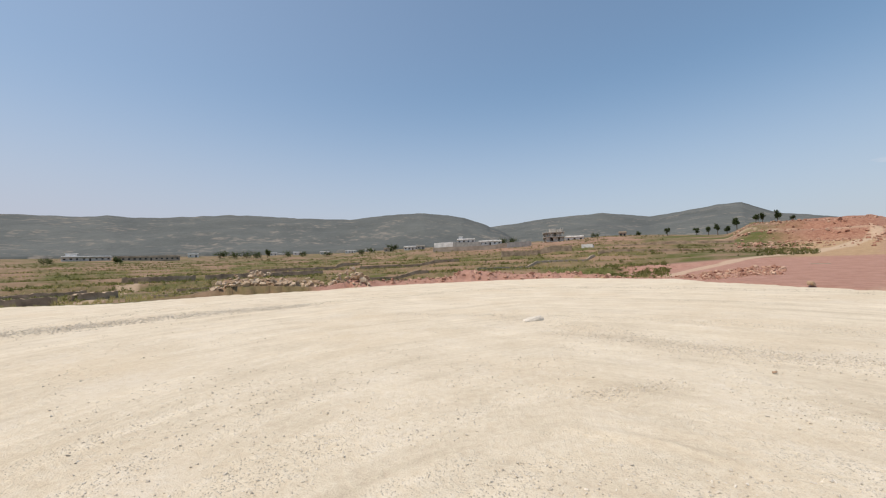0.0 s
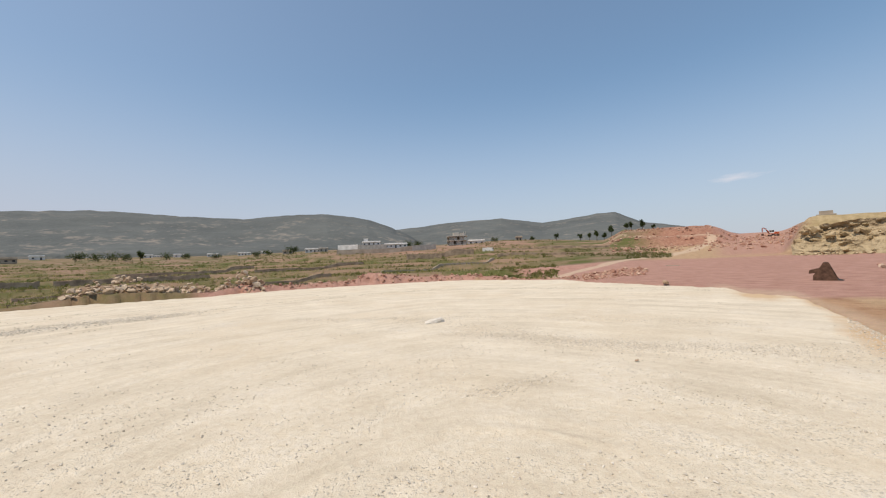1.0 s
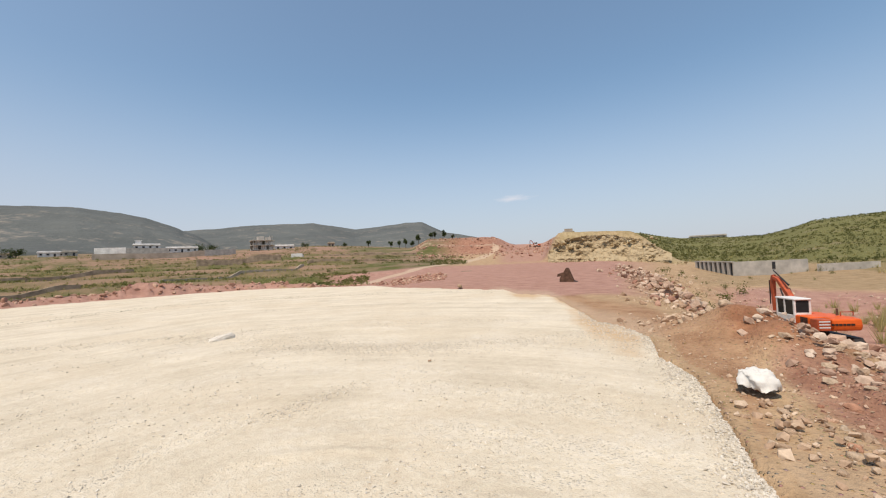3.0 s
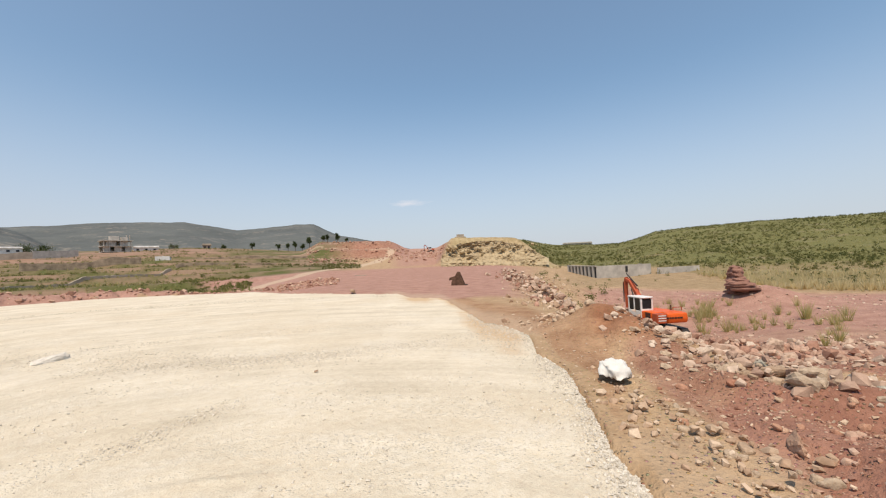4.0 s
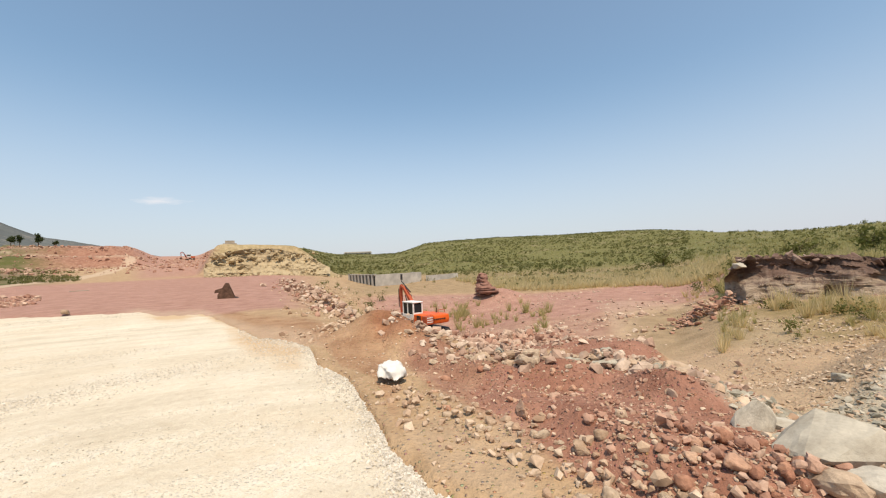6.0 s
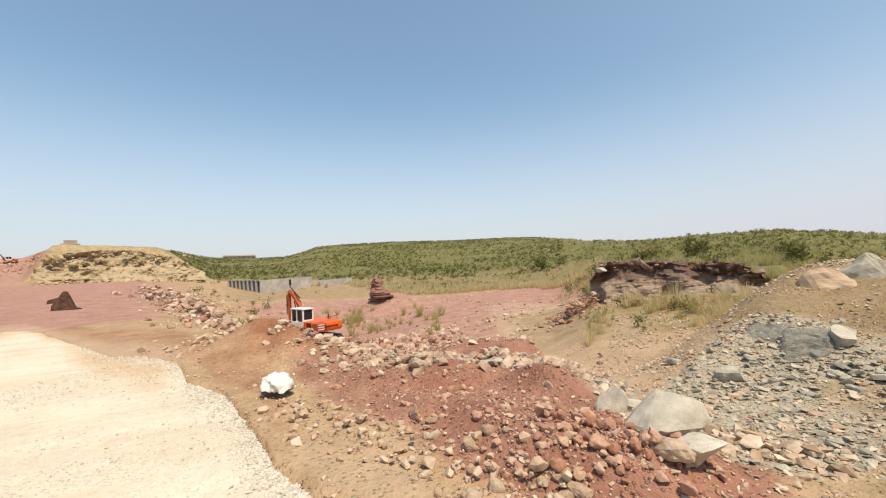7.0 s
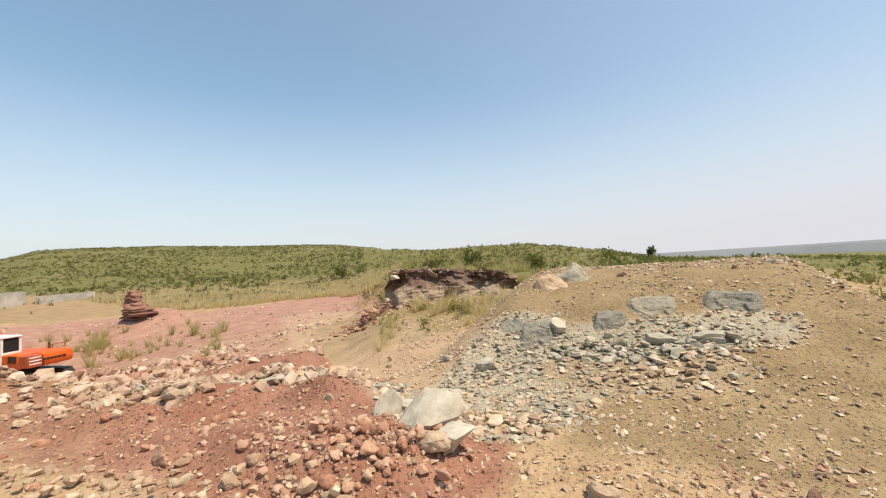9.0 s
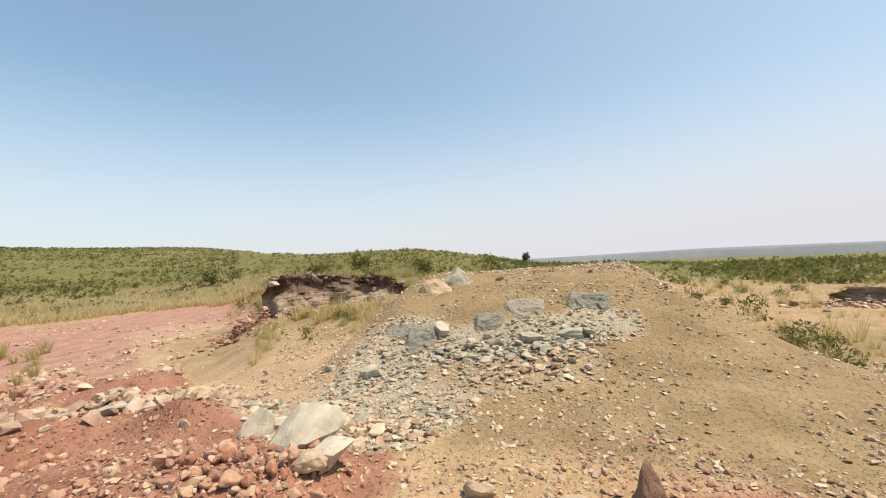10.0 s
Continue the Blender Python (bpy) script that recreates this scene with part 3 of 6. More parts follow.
def zones(x, y):
    """What covers the land where: red soil, shale, clay; scrub, fields, yellow stone; pink graded soil, pale tracks."""
    q = 0.09 * np.hypot(x, y) + 0.2
    x, y = x + q * fbm(x / (4 * q), y / (4 * q), 31), y + q * fbm(x / (4 * q), y / (4 * q), 41)
    r = np.hypot(x, y)
    az = wrap(np.degrees(np.arctan2(x, y)))
    out = r - pad_edge(az)
    red = near_line(x, y, RED_BED, 2.1) * 0.95
    red = np.maximum(red, near_line(x, y, [at(72, 10.0), at(80, 7.7), at(88, 6.6), at(95, 6.0)], 1.5) * 0.55)
    red = np.maximum(red, near_line(x, y, [at(108, 7.2), at(104, 8.0), at(99, 11.4), at(90, 12.6)], 1.5) * 0.9)
    red = np.maximum(red, band(az, 70, 102, 4) * S(r, 10.5, 12.5) * (1 - S(r, 17, 26)) * 0.5)
    red = np.maximum(red, band(az, 26, 41, 2) * S(r, 185, 210) * (1 - S(r, 330, 400)) * 0.62)
    red = np.maximum(red, band(az, 160, 200, 5) * (1 - S(r, np.interp(az, (158, 172, 185), (4.0, 4.6, 5.2)), np.interp(az, (158, 172, 185), (4.8, 5.6, 6.4)))) * 0.9)
    berm = band(az, -28, 30, 4) * S(out, -4, -1) * (1 - S(out, 12, 20)) * 1.3
    cut = band(az, 37, 46, 2) * S(r, 95, 120) * (1 - S(r, 330, 420)) * 0.6
    bare = band(az, -13, 16, 4) * S(r, 165, 215) * (1 - S(r, 300, 345)) * 0.36
    shale = near_line(x, y, [at(120, 7.3), at(124, 8.0), at(127, 9.4), at(130, 10.6)], 1.7) * 0.8
    shale = np.maximum(shale, near_line(x, y, [at(122, 6.2), at(128, 6.2), at(133, 7.4)], 1.3) * 0.6)
    shale = np.maximum(shale, near_line(x, y, [at(130, 10.2), at(142, 9.8), at(155, 10.6)], 1.3) * 0.62)
    shale = np.maximum(shale, near_line(x, y, [at(130, 8.0), at(140, 8.4), at(150, 9.0)], 1.6) * 0.42)
    clay = np.exp(-(((x - 11.7) / 2.1) ** 2 + ((y - 4.7) / 1.8) ** 2)) * 1.1
    clay = np.maximum(clay, band(az, 42, 66, 4) * S(out, -0.3, 0.2) * (1 - S(out, 5, 10)) * 0.42)
    grass = S(az, 52, 60) * (1 - S(az, 200, 215)) * S(r, np.interp(az, (52, 62, 70, 84, 104, 110, 134, 152, 160, 172, 184), (125, 118, 100, 56, 55, 27, 26.5, 30, 21, 16, 15)), np.interp(az, (52, 62, 70, 84, 104, 110, 134, 152, 160, 172, 184), (150, 140, 120, 64, 64, 30, 29, 38, 27, 21, 20))) * 0.86
    grass = np.maximum(grass, band(az, 44, 62, 2) * S(r, 112, 122) * 0.62)
    grass = np.maximum(grass, band(az, 109, 128, 2) * S(r, 16, 18) * (1 - S(r, 24, 26)) * 0.38)
    grass = grass * (1 - 0.72 * band(az, 158, 200, 4) * (1 - S(r, 40, 120)))
    field = (1 - S(az, 24, 36)) * S(out, np.interp(az, (-30, -22), (-4, 7)), np.interp(az, (-30, -22), (-1, 16))) * 1.1
    yellow = band(az, 44.5, 60, 2) * S(r, 98, 106) * (1 - S(r, 113, 122)) * 0.8
    pink = band(az, 12, 57, 4) * S(out, -0.2, 0.5) * (1 - S(r, 92, 112)) * S(r, 22, 26) * np.interp(az, (44, 56), (0.95, 0.6))
    pink = np.maximum(np.maximum(pink, berm), np.maximum(cut, bare))
    pink = np.maximum(pink, near_line(x, y, [at(78, 44), at(88, 42), at(98, 44), at(105, 48)], 16.0) * 0.66)
    pink = np.maximum(pink, band(az, 70, 101, 5) * S(r, 11, 15) * (1 - S(r, 34, 44)) * 0.55)
    pale = near_line(x, y, [at(19, 66), at(27, 102), at(32.2, 125), at(34, 150), at(35.4, 180), at(37, 215)], 3.0) * 0.55
    pale = np.maximum(pale, near_line(x, y, [at(-52, 58), at(-50, 80), at(-47.5, 110), at(-46, 170)], 2.4) * 0.5)
    pale = np.maximum(pale, near_line(x, y, [at(24, 235), at(30, 225), at(36, 215)], 3) * 0.45)
    pale = np.maximum(pale, band(az, 36, 57, 3) * S(out, -0.8, 0.0) * (1 - S(out, 1.5, 6)) * 0.42)
    pale = np.maximum(pale, band(az, 57, 90, 4) * S(out, 0.0, 0.6) * (1 - S(r, 5.4, 7.0)) * 0.30)
    pale = np.maximum(pale, near_line(x, y, [at(110, 20), at(113, 16), at(116.5, 12.5), at(118.5, 9.6)], 3.0) * 0.34)
    pale = np.maximum(pale, near_line(x, y, [at(101, 38), at(104, 28), at(108, 20), at(112, 15)], 4.0) * 0.34)
    pit_soil = band(az, 60, 111, 4) * S(r, 14, 20) * (1 - S(r, 95, 120)) * 0.5 * (1 - np.clip(2.2 * pink, 0, 1))
    brown = band(az, 124, 196, 5) * S(r, 4.5, 6.0) * (1 - S(r, 24, 30)) * (1 - np.clip(1.3 * shale, 0, 1)) * 0.9
    return (red, shale, clay), (grass, field, yellow), (pink, pale, np.maximum(brown, pit_soil))


AZS = np.concatenate([np.arange(-66, 190, 0.36), np.arange(190, 294, 3.0)])
RS = np.concatenate([[0.0], np.geomspace(2.4, 60, 230), np.geomspace(61, 1500, 170), [2500, 4900]])
gx, gy = polar(AZS, RS)
gz = height(gx, gy)
gz[:, -2:] = gz[:, -3:-2]
ground = new("ground", mesh_of("ground", np.stack([gx, gy, gz], -1).reshape(-1, 3), grid_faces(len(AZS), len(RS), True), [M_GROUND], True))
tagged(ground, "bare red and tan stony soil with terraced fields and scrub slopes", "ground", kind="structure")
for attr, three in zip(("zone_near", "zone_far", "zone_flat"), zones(gx, gy)):
    ca = ground.data.color_attributes.new(attr, "FLOAT_COLOR", "POINT")
    ca.data.foreach_set("color", np.stack([*three, 0 * gx + 1], -1).astype(np.float32).ravel())

pad_s = np.concatenate([[0.0], np.geomspace(0.03, 0.97, 230), [0.98, 0.99, 0.996, 1.0]])
pe = pad_edge(wrap(AZS))
px = np.sin(np.radians(AZS))[:, None] * pe[:, None] * pad_s
py = np.cos(np.radians(AZS))[:, None] * pe[:, None] * pad_s


def track_of(x, y):
    """Across and along the wheel tracks: arcs that wind slowly inwards."""
    a = wrap(np.degrees(np.arctan2(x, y)))
    a = np.clip(a, -70, 110)
    return np.hypot(x, y) * np.exp(np.where(a < 0, -0.008, 0.004) * a) + 0.5 * vnoise(x / 5, y / 5, 31), np.radians(a) * 1.1


def pad_z(x, y):
    u, w = track_of(x, y)
    rut = np.abs(fbm(u / 1.3, w * 0.8, 12, 3))
    return 0.03 * fbm(x / 4, y / 4, 9) + 0.035 * (1 - S(rut, 0.0, 0.16)) * S(vnoise(u / 4, w * 0.7, 19), -0.1, 0.5) + 0.008 * fbm(u / 0.35, w * 2, 15)


pz = pad_z(px, py) - 0.14 * (pad_s[None, :] > 0.999) - 0.03 * (pad_s[None, :] > 0.994)
pad = new("road", mesh_of("road", np.stack([px, py, pz], -1).reshape(-1, 3), grid_faces(len(AZS), len(pad_s), True), [M_PAD], True))
tagged(pad, "wide pale crushed limestone road base, rolled flat", "road", kind="structure")
paz = wrap(AZS)[:, None] + 0 * px
clay_w = band(paz, 37, 56, 3) * (1 - S(pe[:, None] - np.hypot(px, py), 0.0, 9.0)) * (0.55 + 0.45 * fbm((px * 0.57 + py * 0.82) / 3.5, (px * 0.82 - py * 0.57) / 0.9, 77))
tu, tw = track_of(px, py)
pad.data.attributes.new("track", "FLOAT_VECTOR", "POINT").data.foreach_set("vector", np.stack([tu, tw, 0 * tu], -1).astype(np.float32).ravel())
pad.data.attributes.new("clay", "FLOAT", "POINT").data.foreach_set("value", clay_w.astype(np.float32).ravel())

# ---- mountains far off ----
MT_AZ = (-75, -58, -52, -50, -47.5, -38, -29, -23, -16.5, -12.5, -7, -3, 4, 12, 17.5, 23, 26, 30, 34, 40)
MT_EL = (6, 6.07, 6.15, 6.4, 6.2, 6.86, 6.58, 6.32, 6.92, 7.06, 6.13, 4.82, 5.4, 5.75, 4.8, 5.33, 5.63, 4.17, 3.4, 2.0)


def mountain(name, a0, a1, crest, els, label, base=0.10, mat=M_FAR_HAZE):
    ma = np.arange(a0, a1, 0.25)
    mr = np.linspace(crest * 0.5, crest * 1.1, 40)
    mx, my = polar(ma, mr)
    prof = base + (1 - base) * S(mr, crest * 0.42, crest) ** 0.9 - 0.25 * S(mr, crest, crest * 1.15)
    top = np.tan(np.radians(els(ma)))[:, None] * crest + EYE
    mz = top * prof[None, :] + 0.05 * top * fbm(mx / 300, my / 300, 21, 5) * np.sin(np.pi * np.clip((mr[None, :] - mr[0]) / (crest - mr[0]), 0, 1))
    mz = mz + 5 * fbm(mx / 60, my / 60, 25) * np.minimum(1, top / 150)
    mz[:, 0] = -40
    ob = new(name, mesh_of(name, np.stack([mx, my, mz], -1).reshape(-1, 3), grid_faces(len(ma), len(mr), False), [mat], True))
    return tagged(ob, label, "mountain", kind="structure")


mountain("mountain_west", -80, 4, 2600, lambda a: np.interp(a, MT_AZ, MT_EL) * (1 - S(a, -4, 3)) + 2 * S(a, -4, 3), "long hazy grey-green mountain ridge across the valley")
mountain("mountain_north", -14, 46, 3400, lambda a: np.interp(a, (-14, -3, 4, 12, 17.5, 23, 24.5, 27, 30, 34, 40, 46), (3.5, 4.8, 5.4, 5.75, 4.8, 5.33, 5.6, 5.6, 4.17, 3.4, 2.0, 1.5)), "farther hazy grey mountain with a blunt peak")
# the plateau's pale blue-grey base colour has its haze painted in
mountain("mountain_south", 138, 215, 3400, lambda a: np.interp(a, (138, 148, 153, 167, 175, 182, 215), (0.1, 0.2, 0.3, 0.6, 0.55, 0.5, 0.4)), "low hazy plateau on the horizon", 0.3, simple("haze_tinted_plateau", (0.20, 0.225, 0.24), 1.0, spread=0.1, scale=0.004, grain=0.03))


# ---- excavator ----
def excavator(m, label):
    ex = empty("excavator", m, label, "excavator")
    for y0 in (-1.3, 0.75):
        loop = [(-1.75, 0.12), (-1.95, 0.4), (-1.75, 0.78), (1.75, 0.78), (1.95, 0.4), (1.75, 0.12), (1.5, 0.0), (-1.5, 0.0)]
        tr = part("track", prism(loop, y0, y0 + 0.55, 0.03), M_STEEL, ex, "dark steel crawler track")
        for x in (-1.6, 1.6):
            bm = bmesh.new()
            bmesh.ops.create_cone(bm, cap_ends=True, segments=20, radius1=0.3, radius2=0.3, depth=0.6, matrix=pose(x, y0 + 0.27, 0.4, 90))
            part("sprocket", bm, M_RUST, tr)
    part("undercarriage", boxed(-1.1, 1.1, -0.8, 0.8, 0.35, 0.85, 0.05), M_STEEL, ex)
    bm = bmesh.new()
    bmesh.ops.create_cone(bm, cap_ends=True, segments=28, radius1=0.62, radius2=0.6, depth=0.25, matrix=pose(0, 0, 0.95))
    part("turntable", bm, M_STEEL, ex)
    body = part("body", boxed(-1.5, 1.55, -1.1, 1.3, 1.2, 1.45, 0.04), M_BOOM, ex, "red painted deck of the machine")
    hood = part("engine_hood", boxed(-1.35, 0.25, -1.08, 1.28, 1.45, 2.0, 0.07), M_ORANGE, ex)
    part("side_panel", boxed(0.3, 1.45, -1.08, -0.35, 1.45, 1.95, 0.05), M_ORANGE, ex)
    bm = bmesh.new()
    for i in range(7):
        box(bm, -1.2 + i * 0.09, -1.15 + i * 0.09, 1.27, 1.3, 1.55, 1.95)
    part("louvre", bm, M_STEEL, hood)
    cw = part("counterweight", prism([(-2.05, 1.3), (-2.12, 1.55), (-2.05, 1.95), (-1.4, 2.02), (-1.4, 1.22), (-1.85, 1.22)], -1.08, 0.5, 0.06), M_ORANGE, ex, "orange cast counterweight")
    tb = part("battery_box", boxed(-2.0, -1.36, 0.53, 1.28, 1.25, 1.95, 0.05), M_BOOM, ex, "red side box with pale stripes")
    for z in (1.42, 1.6, 1.78):
        part("stripe", boxed(-2.02, -2.004, 0.6, 1.2, z, z + 0.07), M_CABW, tb)
    for y0, y1 in ((-0.62, -0.42), (-0.38, -0.2), (-0.16, 0.0), (0.04, 0.22), (0.26, 0.42), (0.46, 0.62)):
        part("lettering", boxed(-2.135, -2.115, y0, y1, 1.58, 1.7, m=Matrix()), M_BLACKLETTER, cw, "plain black bar of worn lettering")
    bm = bmesh.new()
    bmesh.ops.create_cone(bm, cap_ends=True, segments=14, radius1=0.07, radius2=0.06, depth=0.4, matrix=pose(-0.9, -0.6, 2.25))
    part("exhaust_pipe", bm, M_RUST, ex)
    bm = bmesh.new()
    for y in (-1.2, -0.5):
        box(bm, -1.3, -1.26, y - 0.02, y + 0.02, 2.05, 2.3)
    box(bm, -1.3, -1.26, -1.22, -0.48, 2.27, 2.31)
    part("grab_rail", bm, M_BOOM, ex)
    # cab on the near left corner
    cab = part("cab", boxed(-0.15, 1.6, 0.33, 1.32, 1.45, 1.98, 0.04), M_CABW, ex, "white cab with dark windows")
    part("cab_roof", boxed(-0.22, 1.62, 0.3, 1.35, 2.93, 3.05, 0.05), M_CABW, cab)
    for x, y in ((-0.1, 0.38), (-0.1, 1.27), (1.5, 0.38), (1.5, 1.27), (0.75, 1.27)):
        part("pillar", boxed(x - 0.06, x + 0.06, y - 0.06, y + 0.06, 1.98, 2.94, 0.015), M_CABW, cab)
    for a in ((-0.12, -0.1, 0.44, 1.21, 2.1, 2.86), (1.5, 1.52, 0.44, 1.21, 1.95, 2.93), (-0.04, 0.69, 1.27, 1.29, 1.95, 2.93), (0.81, 1.44, 1.27, 1.29, 1.95, 2.93), (-0.04, 1.44, 0.36, 0.38, 1.95, 2.93)):
        part("window", boxed(*a), M_GLASS, cab, "dark glass cab window")
    part("rear_sill", boxed(-0.17, -0.08, 0.36, 1.3, 1.95, 2.12, 0.01), M_CABW, cab)
    # boom, stick and bucket, folded up in front
    boom = [(1.15, 1.5), (1.05, 1.75), (2.2, 3.2), (3.2, 4.2), (3.75, 4.35), (3.8, 4.15), (3.35, 3.95), (2.45, 3.0), (1.45, 1.5)]
    bo = part("boom", prism(boom, -0.17, 0.17, 0.03), M_BOOM, ex, "faded red boom arm")
    st = part("stick", prism([(3.72, 4.45), (3.95, 4.4), (4.12, 3.9), (3.97, 1.75), (3.82, 1.75), (3.78, 3.9)], -0.12, 0.12, 0.03), M_BOOM, ex, "faded red dipper stick")
    for name, a, b, rad, par in (("boom_cylinder", (1.75, 0.3, 1.5), (2.7, 0.3, 3.5), 0.075, bo), ("boom_cylinder", (1.75, -0.3, 1.5), (2.7, -0.3, 3.5), 0.075, bo),
                                 ("stick_cylinder", (2.3, 0, 3.75), (3.8, 0, 4.75), 0.07, st), ("bucket_cylinder", (4.3, 0, 4.0), (4.35, 0, 2.2), 0.06, st)):
        A, B = Vector(a), Vector(b)
        bm = bmesh.new()
        turn = (B - A).to_track_quat("Z", "Y").to_matrix().to_4x4()
        bmesh.ops.create_cone(bm, cap_ends=True, segments=12, radius1=rad, radius2=rad * 0.6, depth=(B - A).length, matrix=Matrix.Translation((A + B) / 2) @ turn)
        part(name, bm, M_STEEL, par)
    bucket(pose(3.95, 0, 0.55) , ex)
    return ex


def bucket(m, parent=None):
    """A digger bucket, 1.1 m wide, opening along +x."""
    if parent:
        bk = part("bucket", prism([(0, 1.1), (0.45, 0.95), (0.6, 0.3), (0.3, 0.0), (-0.2, 0.05), (-0.35, 0.5), (-0.2, 1.0)], -0.5, 0.5, 0.02), M_RUST, parent, "rusty digging bucket")
        bk.matrix_basis = m
        return bk
    bk = empty("excavator_bucket", m, "rusty steel digger bucket standing on the red ground", "bucket")
    side = [(-0.62, 0.0), (0.62, 0.0), (0.5, 0.2), (0.12, 1.18), (-0.06, 1.22), (-0.3, 0.8), (-0.6, 0.35)]
    for y in (-0.5, 0.44):
        part("side_plate", prism(side, y, y + 0.06, 0.008), M_RUST, bk)
    back = [(-0.62, 0.0), (-0.6, 0.35), (-0.3, 0.8), (-0.06, 1.22), (0.0, 1.18), (-0.22, 0.76), (-0.52, 0.33), (-0.54, 0.0)]
    part("back_shell", prism(back, -0.44, 0.44), M_RUST, bk)
    for y in (-0.4, -0.13, 0.13, 0.4):
        part("tooth", prism([(0.5, 0.0), (0.85, 0.02), (0.5, 0.12)], y - 0.05, y + 0.05), M_STEEL, bk)
    part("cutting_edge", boxed(0.36, 0.56, -0.44, 0.44, 0.0, 0.06, 0.008), M_STEEL, bk)
    for y in (-0.18, 0.12):
        part("lug", prism([(-0.5, 0.5), (-0.85, 0.45), (-0.8, 0.7), (-0.28, 0.85)], y, y + 0.06, 0.006), M_RUST, bk)
    return bk


X, Y = at(72.4, 33)
excavator(pose(X, Y, -3.7, 0, 0, 90 - 38) @ Matrix.Diagonal((0.93, 0.93, 0.93, 1)), "orange crawler excavator with white cab, parked in the pit among rocks")
X, Y = at(43.0, 245)
excavator(pose(X, Y, ground_z(X, Y) - 0.1, 0, 0, 150), "small orange excavator far off on the red cut")
X, Y = at(46.85, 36)
bucket(pose(X, Y, ground_z(X, Y) - 0.03, 0, 0, -52))


# ---- houses and walls across the valley ----
def window_on(house, x, z, w, h, y, trim):
    fr = part("window", boxed(x - w / 2, x + w / 2, y - 0.1, y + 0.02, z, z + h), trim, house)
    part("pane", boxed(x - w / 2 + 0.12, x + w / 2 - 0.12, y - 0.13, y - 0.09, z + 0.12, z + h - 0.12), M_HOLE, fr, "dark unlit window pane")
    return fr


def house(az, r, w, d, floors, wall, label, tower=False, porch=False, name="house", turn=0, drop=0.3):
    X, Y = at(az, r)
    ho = empty(name, pose(X, Y, ground_z(X, Y) - drop, 0, 0, -az + turn), label, "house")
    fh = 3.2
    part("wall", boxed(-w / 2, w / 2, -d / 2, d / 2, 0, floors * fh, 0.05), wall, ho)
    for f in range(floors):
        part("floor_slab", boxed(-w / 2 - 0.5, w / 2 + 0.5, -d / 2 - 0.7, d / 2 + 0.3, (f + 1) * fh - 0.1, (f + 1) * fh + 0.18, 0.03), wall, ho)
        n = max(2, int(w / 3.5))
        for i in range(n):
            x = -w / 2 + (i + 0.5) * w / n
            if f == 0 and i == n // 2:
                # no opening is cut; a near-black panel paints the doorway's shade
                part("door", boxed(x - 0.6, x + 0.6, -d / 2 - 0.06, -d / 2 + 0.02, 0, 2.3), M_HOLE, ho, "near-black panel painted for the shade inside a doorway")
            else:
                window_on(ho, x, f * fh + 1.0, 1.6, 1.4, -d / 2, wall)
    z = floors * fh + 0.18
    pr = bmesh.new()
    for a in ((-w / 2, w / 2, -d / 2, -d / 2 + 0.2), (-w / 2, w / 2, d / 2 - 0.2, d / 2), (-w / 2, -w / 2 + 0.2, -d / 2 + 0.2, d / 2 - 0.2), (w / 2 - 0.2, w / 2, -d / 2 + 0.2, d / 2 - 0.2)):
        box(pr, *a, z, z + 0.8)
    part("parapet", pr, wall, ho)
    if tower:
        part("stair_tower", boxed(-w * 0.42, -w * 0.2, -1.5, 2.0, z, z + 2.9, 0.05), wall, ho)
        part("tower_slab", boxed(-w * 0.45, -w * 0.17, -1.9, 2.4, z + 2.9, z + 3.1), wall, ho)
    if porch:
        for i in range(4):
            x = -w / 2 + 0.3 + i * (w - 0.6) / 3
            part("column", boxed(x - 0.2, x + 0.2, -d / 2 - 2.2, -d / 2 - 1.8, 0, fh), wall, ho)
        part("porch_roof", boxed(-w / 2 - 0.4, w / 2 + 0.4, -d / 2 - 2.5, -d / 2 - 0.7, fh, fh + 0.3), wall, ho)
    return ho


def shell_house(az, r, w, d, label):
    """A concrete frame not yet finished."""
    X, Y = at(az, r)
    ho = empty("unfinished_house", pose(X, Y, ground_z(X, Y) - 0.3, 0, 0, -az + 12), label, "house")
    for z in (0.0, 3.3, 6.5):
        part("slab", boxed(-w / 2 - 0.6, w / 2 + 0.6, -d / 2 - 0.8, d / 2, z, z + 0.35), M_CEMENT, ho)
    for i in range(6):
        for y in (-d / 2 + 0.3, d / 2 - 0.3):
            x = -w / 2 + 0.3 + i * (w - 0.6) / 5
            part("column", boxed(x - 0.2, x + 0.2, y - 0.2, y + 0.2, 0.35, 6.5), M_CEMENT, ho)
    for x0, x1, z0, z1 in ((-w / 2, -w * 0.28, 0.35, 3.3), (-w * 0.1, w * 0.16, 0.35, 3.3), (w * 0.3, w / 2, 0.35, 3.3), (-w * 0.4, -w * 0.05, 3.65, 6.5), (w * 0.12, w * 0.36, 3.65, 6.5)):
        part("infill_wall", boxed(x0, x1, -d / 2 + 0.55, -d / 2 + 0.75, z0, z1), M_CEMENT, ho)
    part("back_wall", boxed(-w / 2, w / 2, d / 2 - 0.1, d / 2 + 0.1, 0.35, 6.5), M_CEMENT, ho)
    part("stair_tower", boxed(-w * 0.2, w * 0.12, -1, 3, 6.85, 9.6, 0.04), M_CEMENT, ho)
    part("roof_block", boxed(w * 0.2, w * 0.42, -2, 2, 6.85, 9.0), M_CEMENT, ho)
    for x in (w * 0.3, w * 0.42):
        part("roof_column", boxed(x, x + 0.3, -d / 2, -d / 2 + 0.3, 6.85, 9.9), M_CEMENT, ho)
    return ho


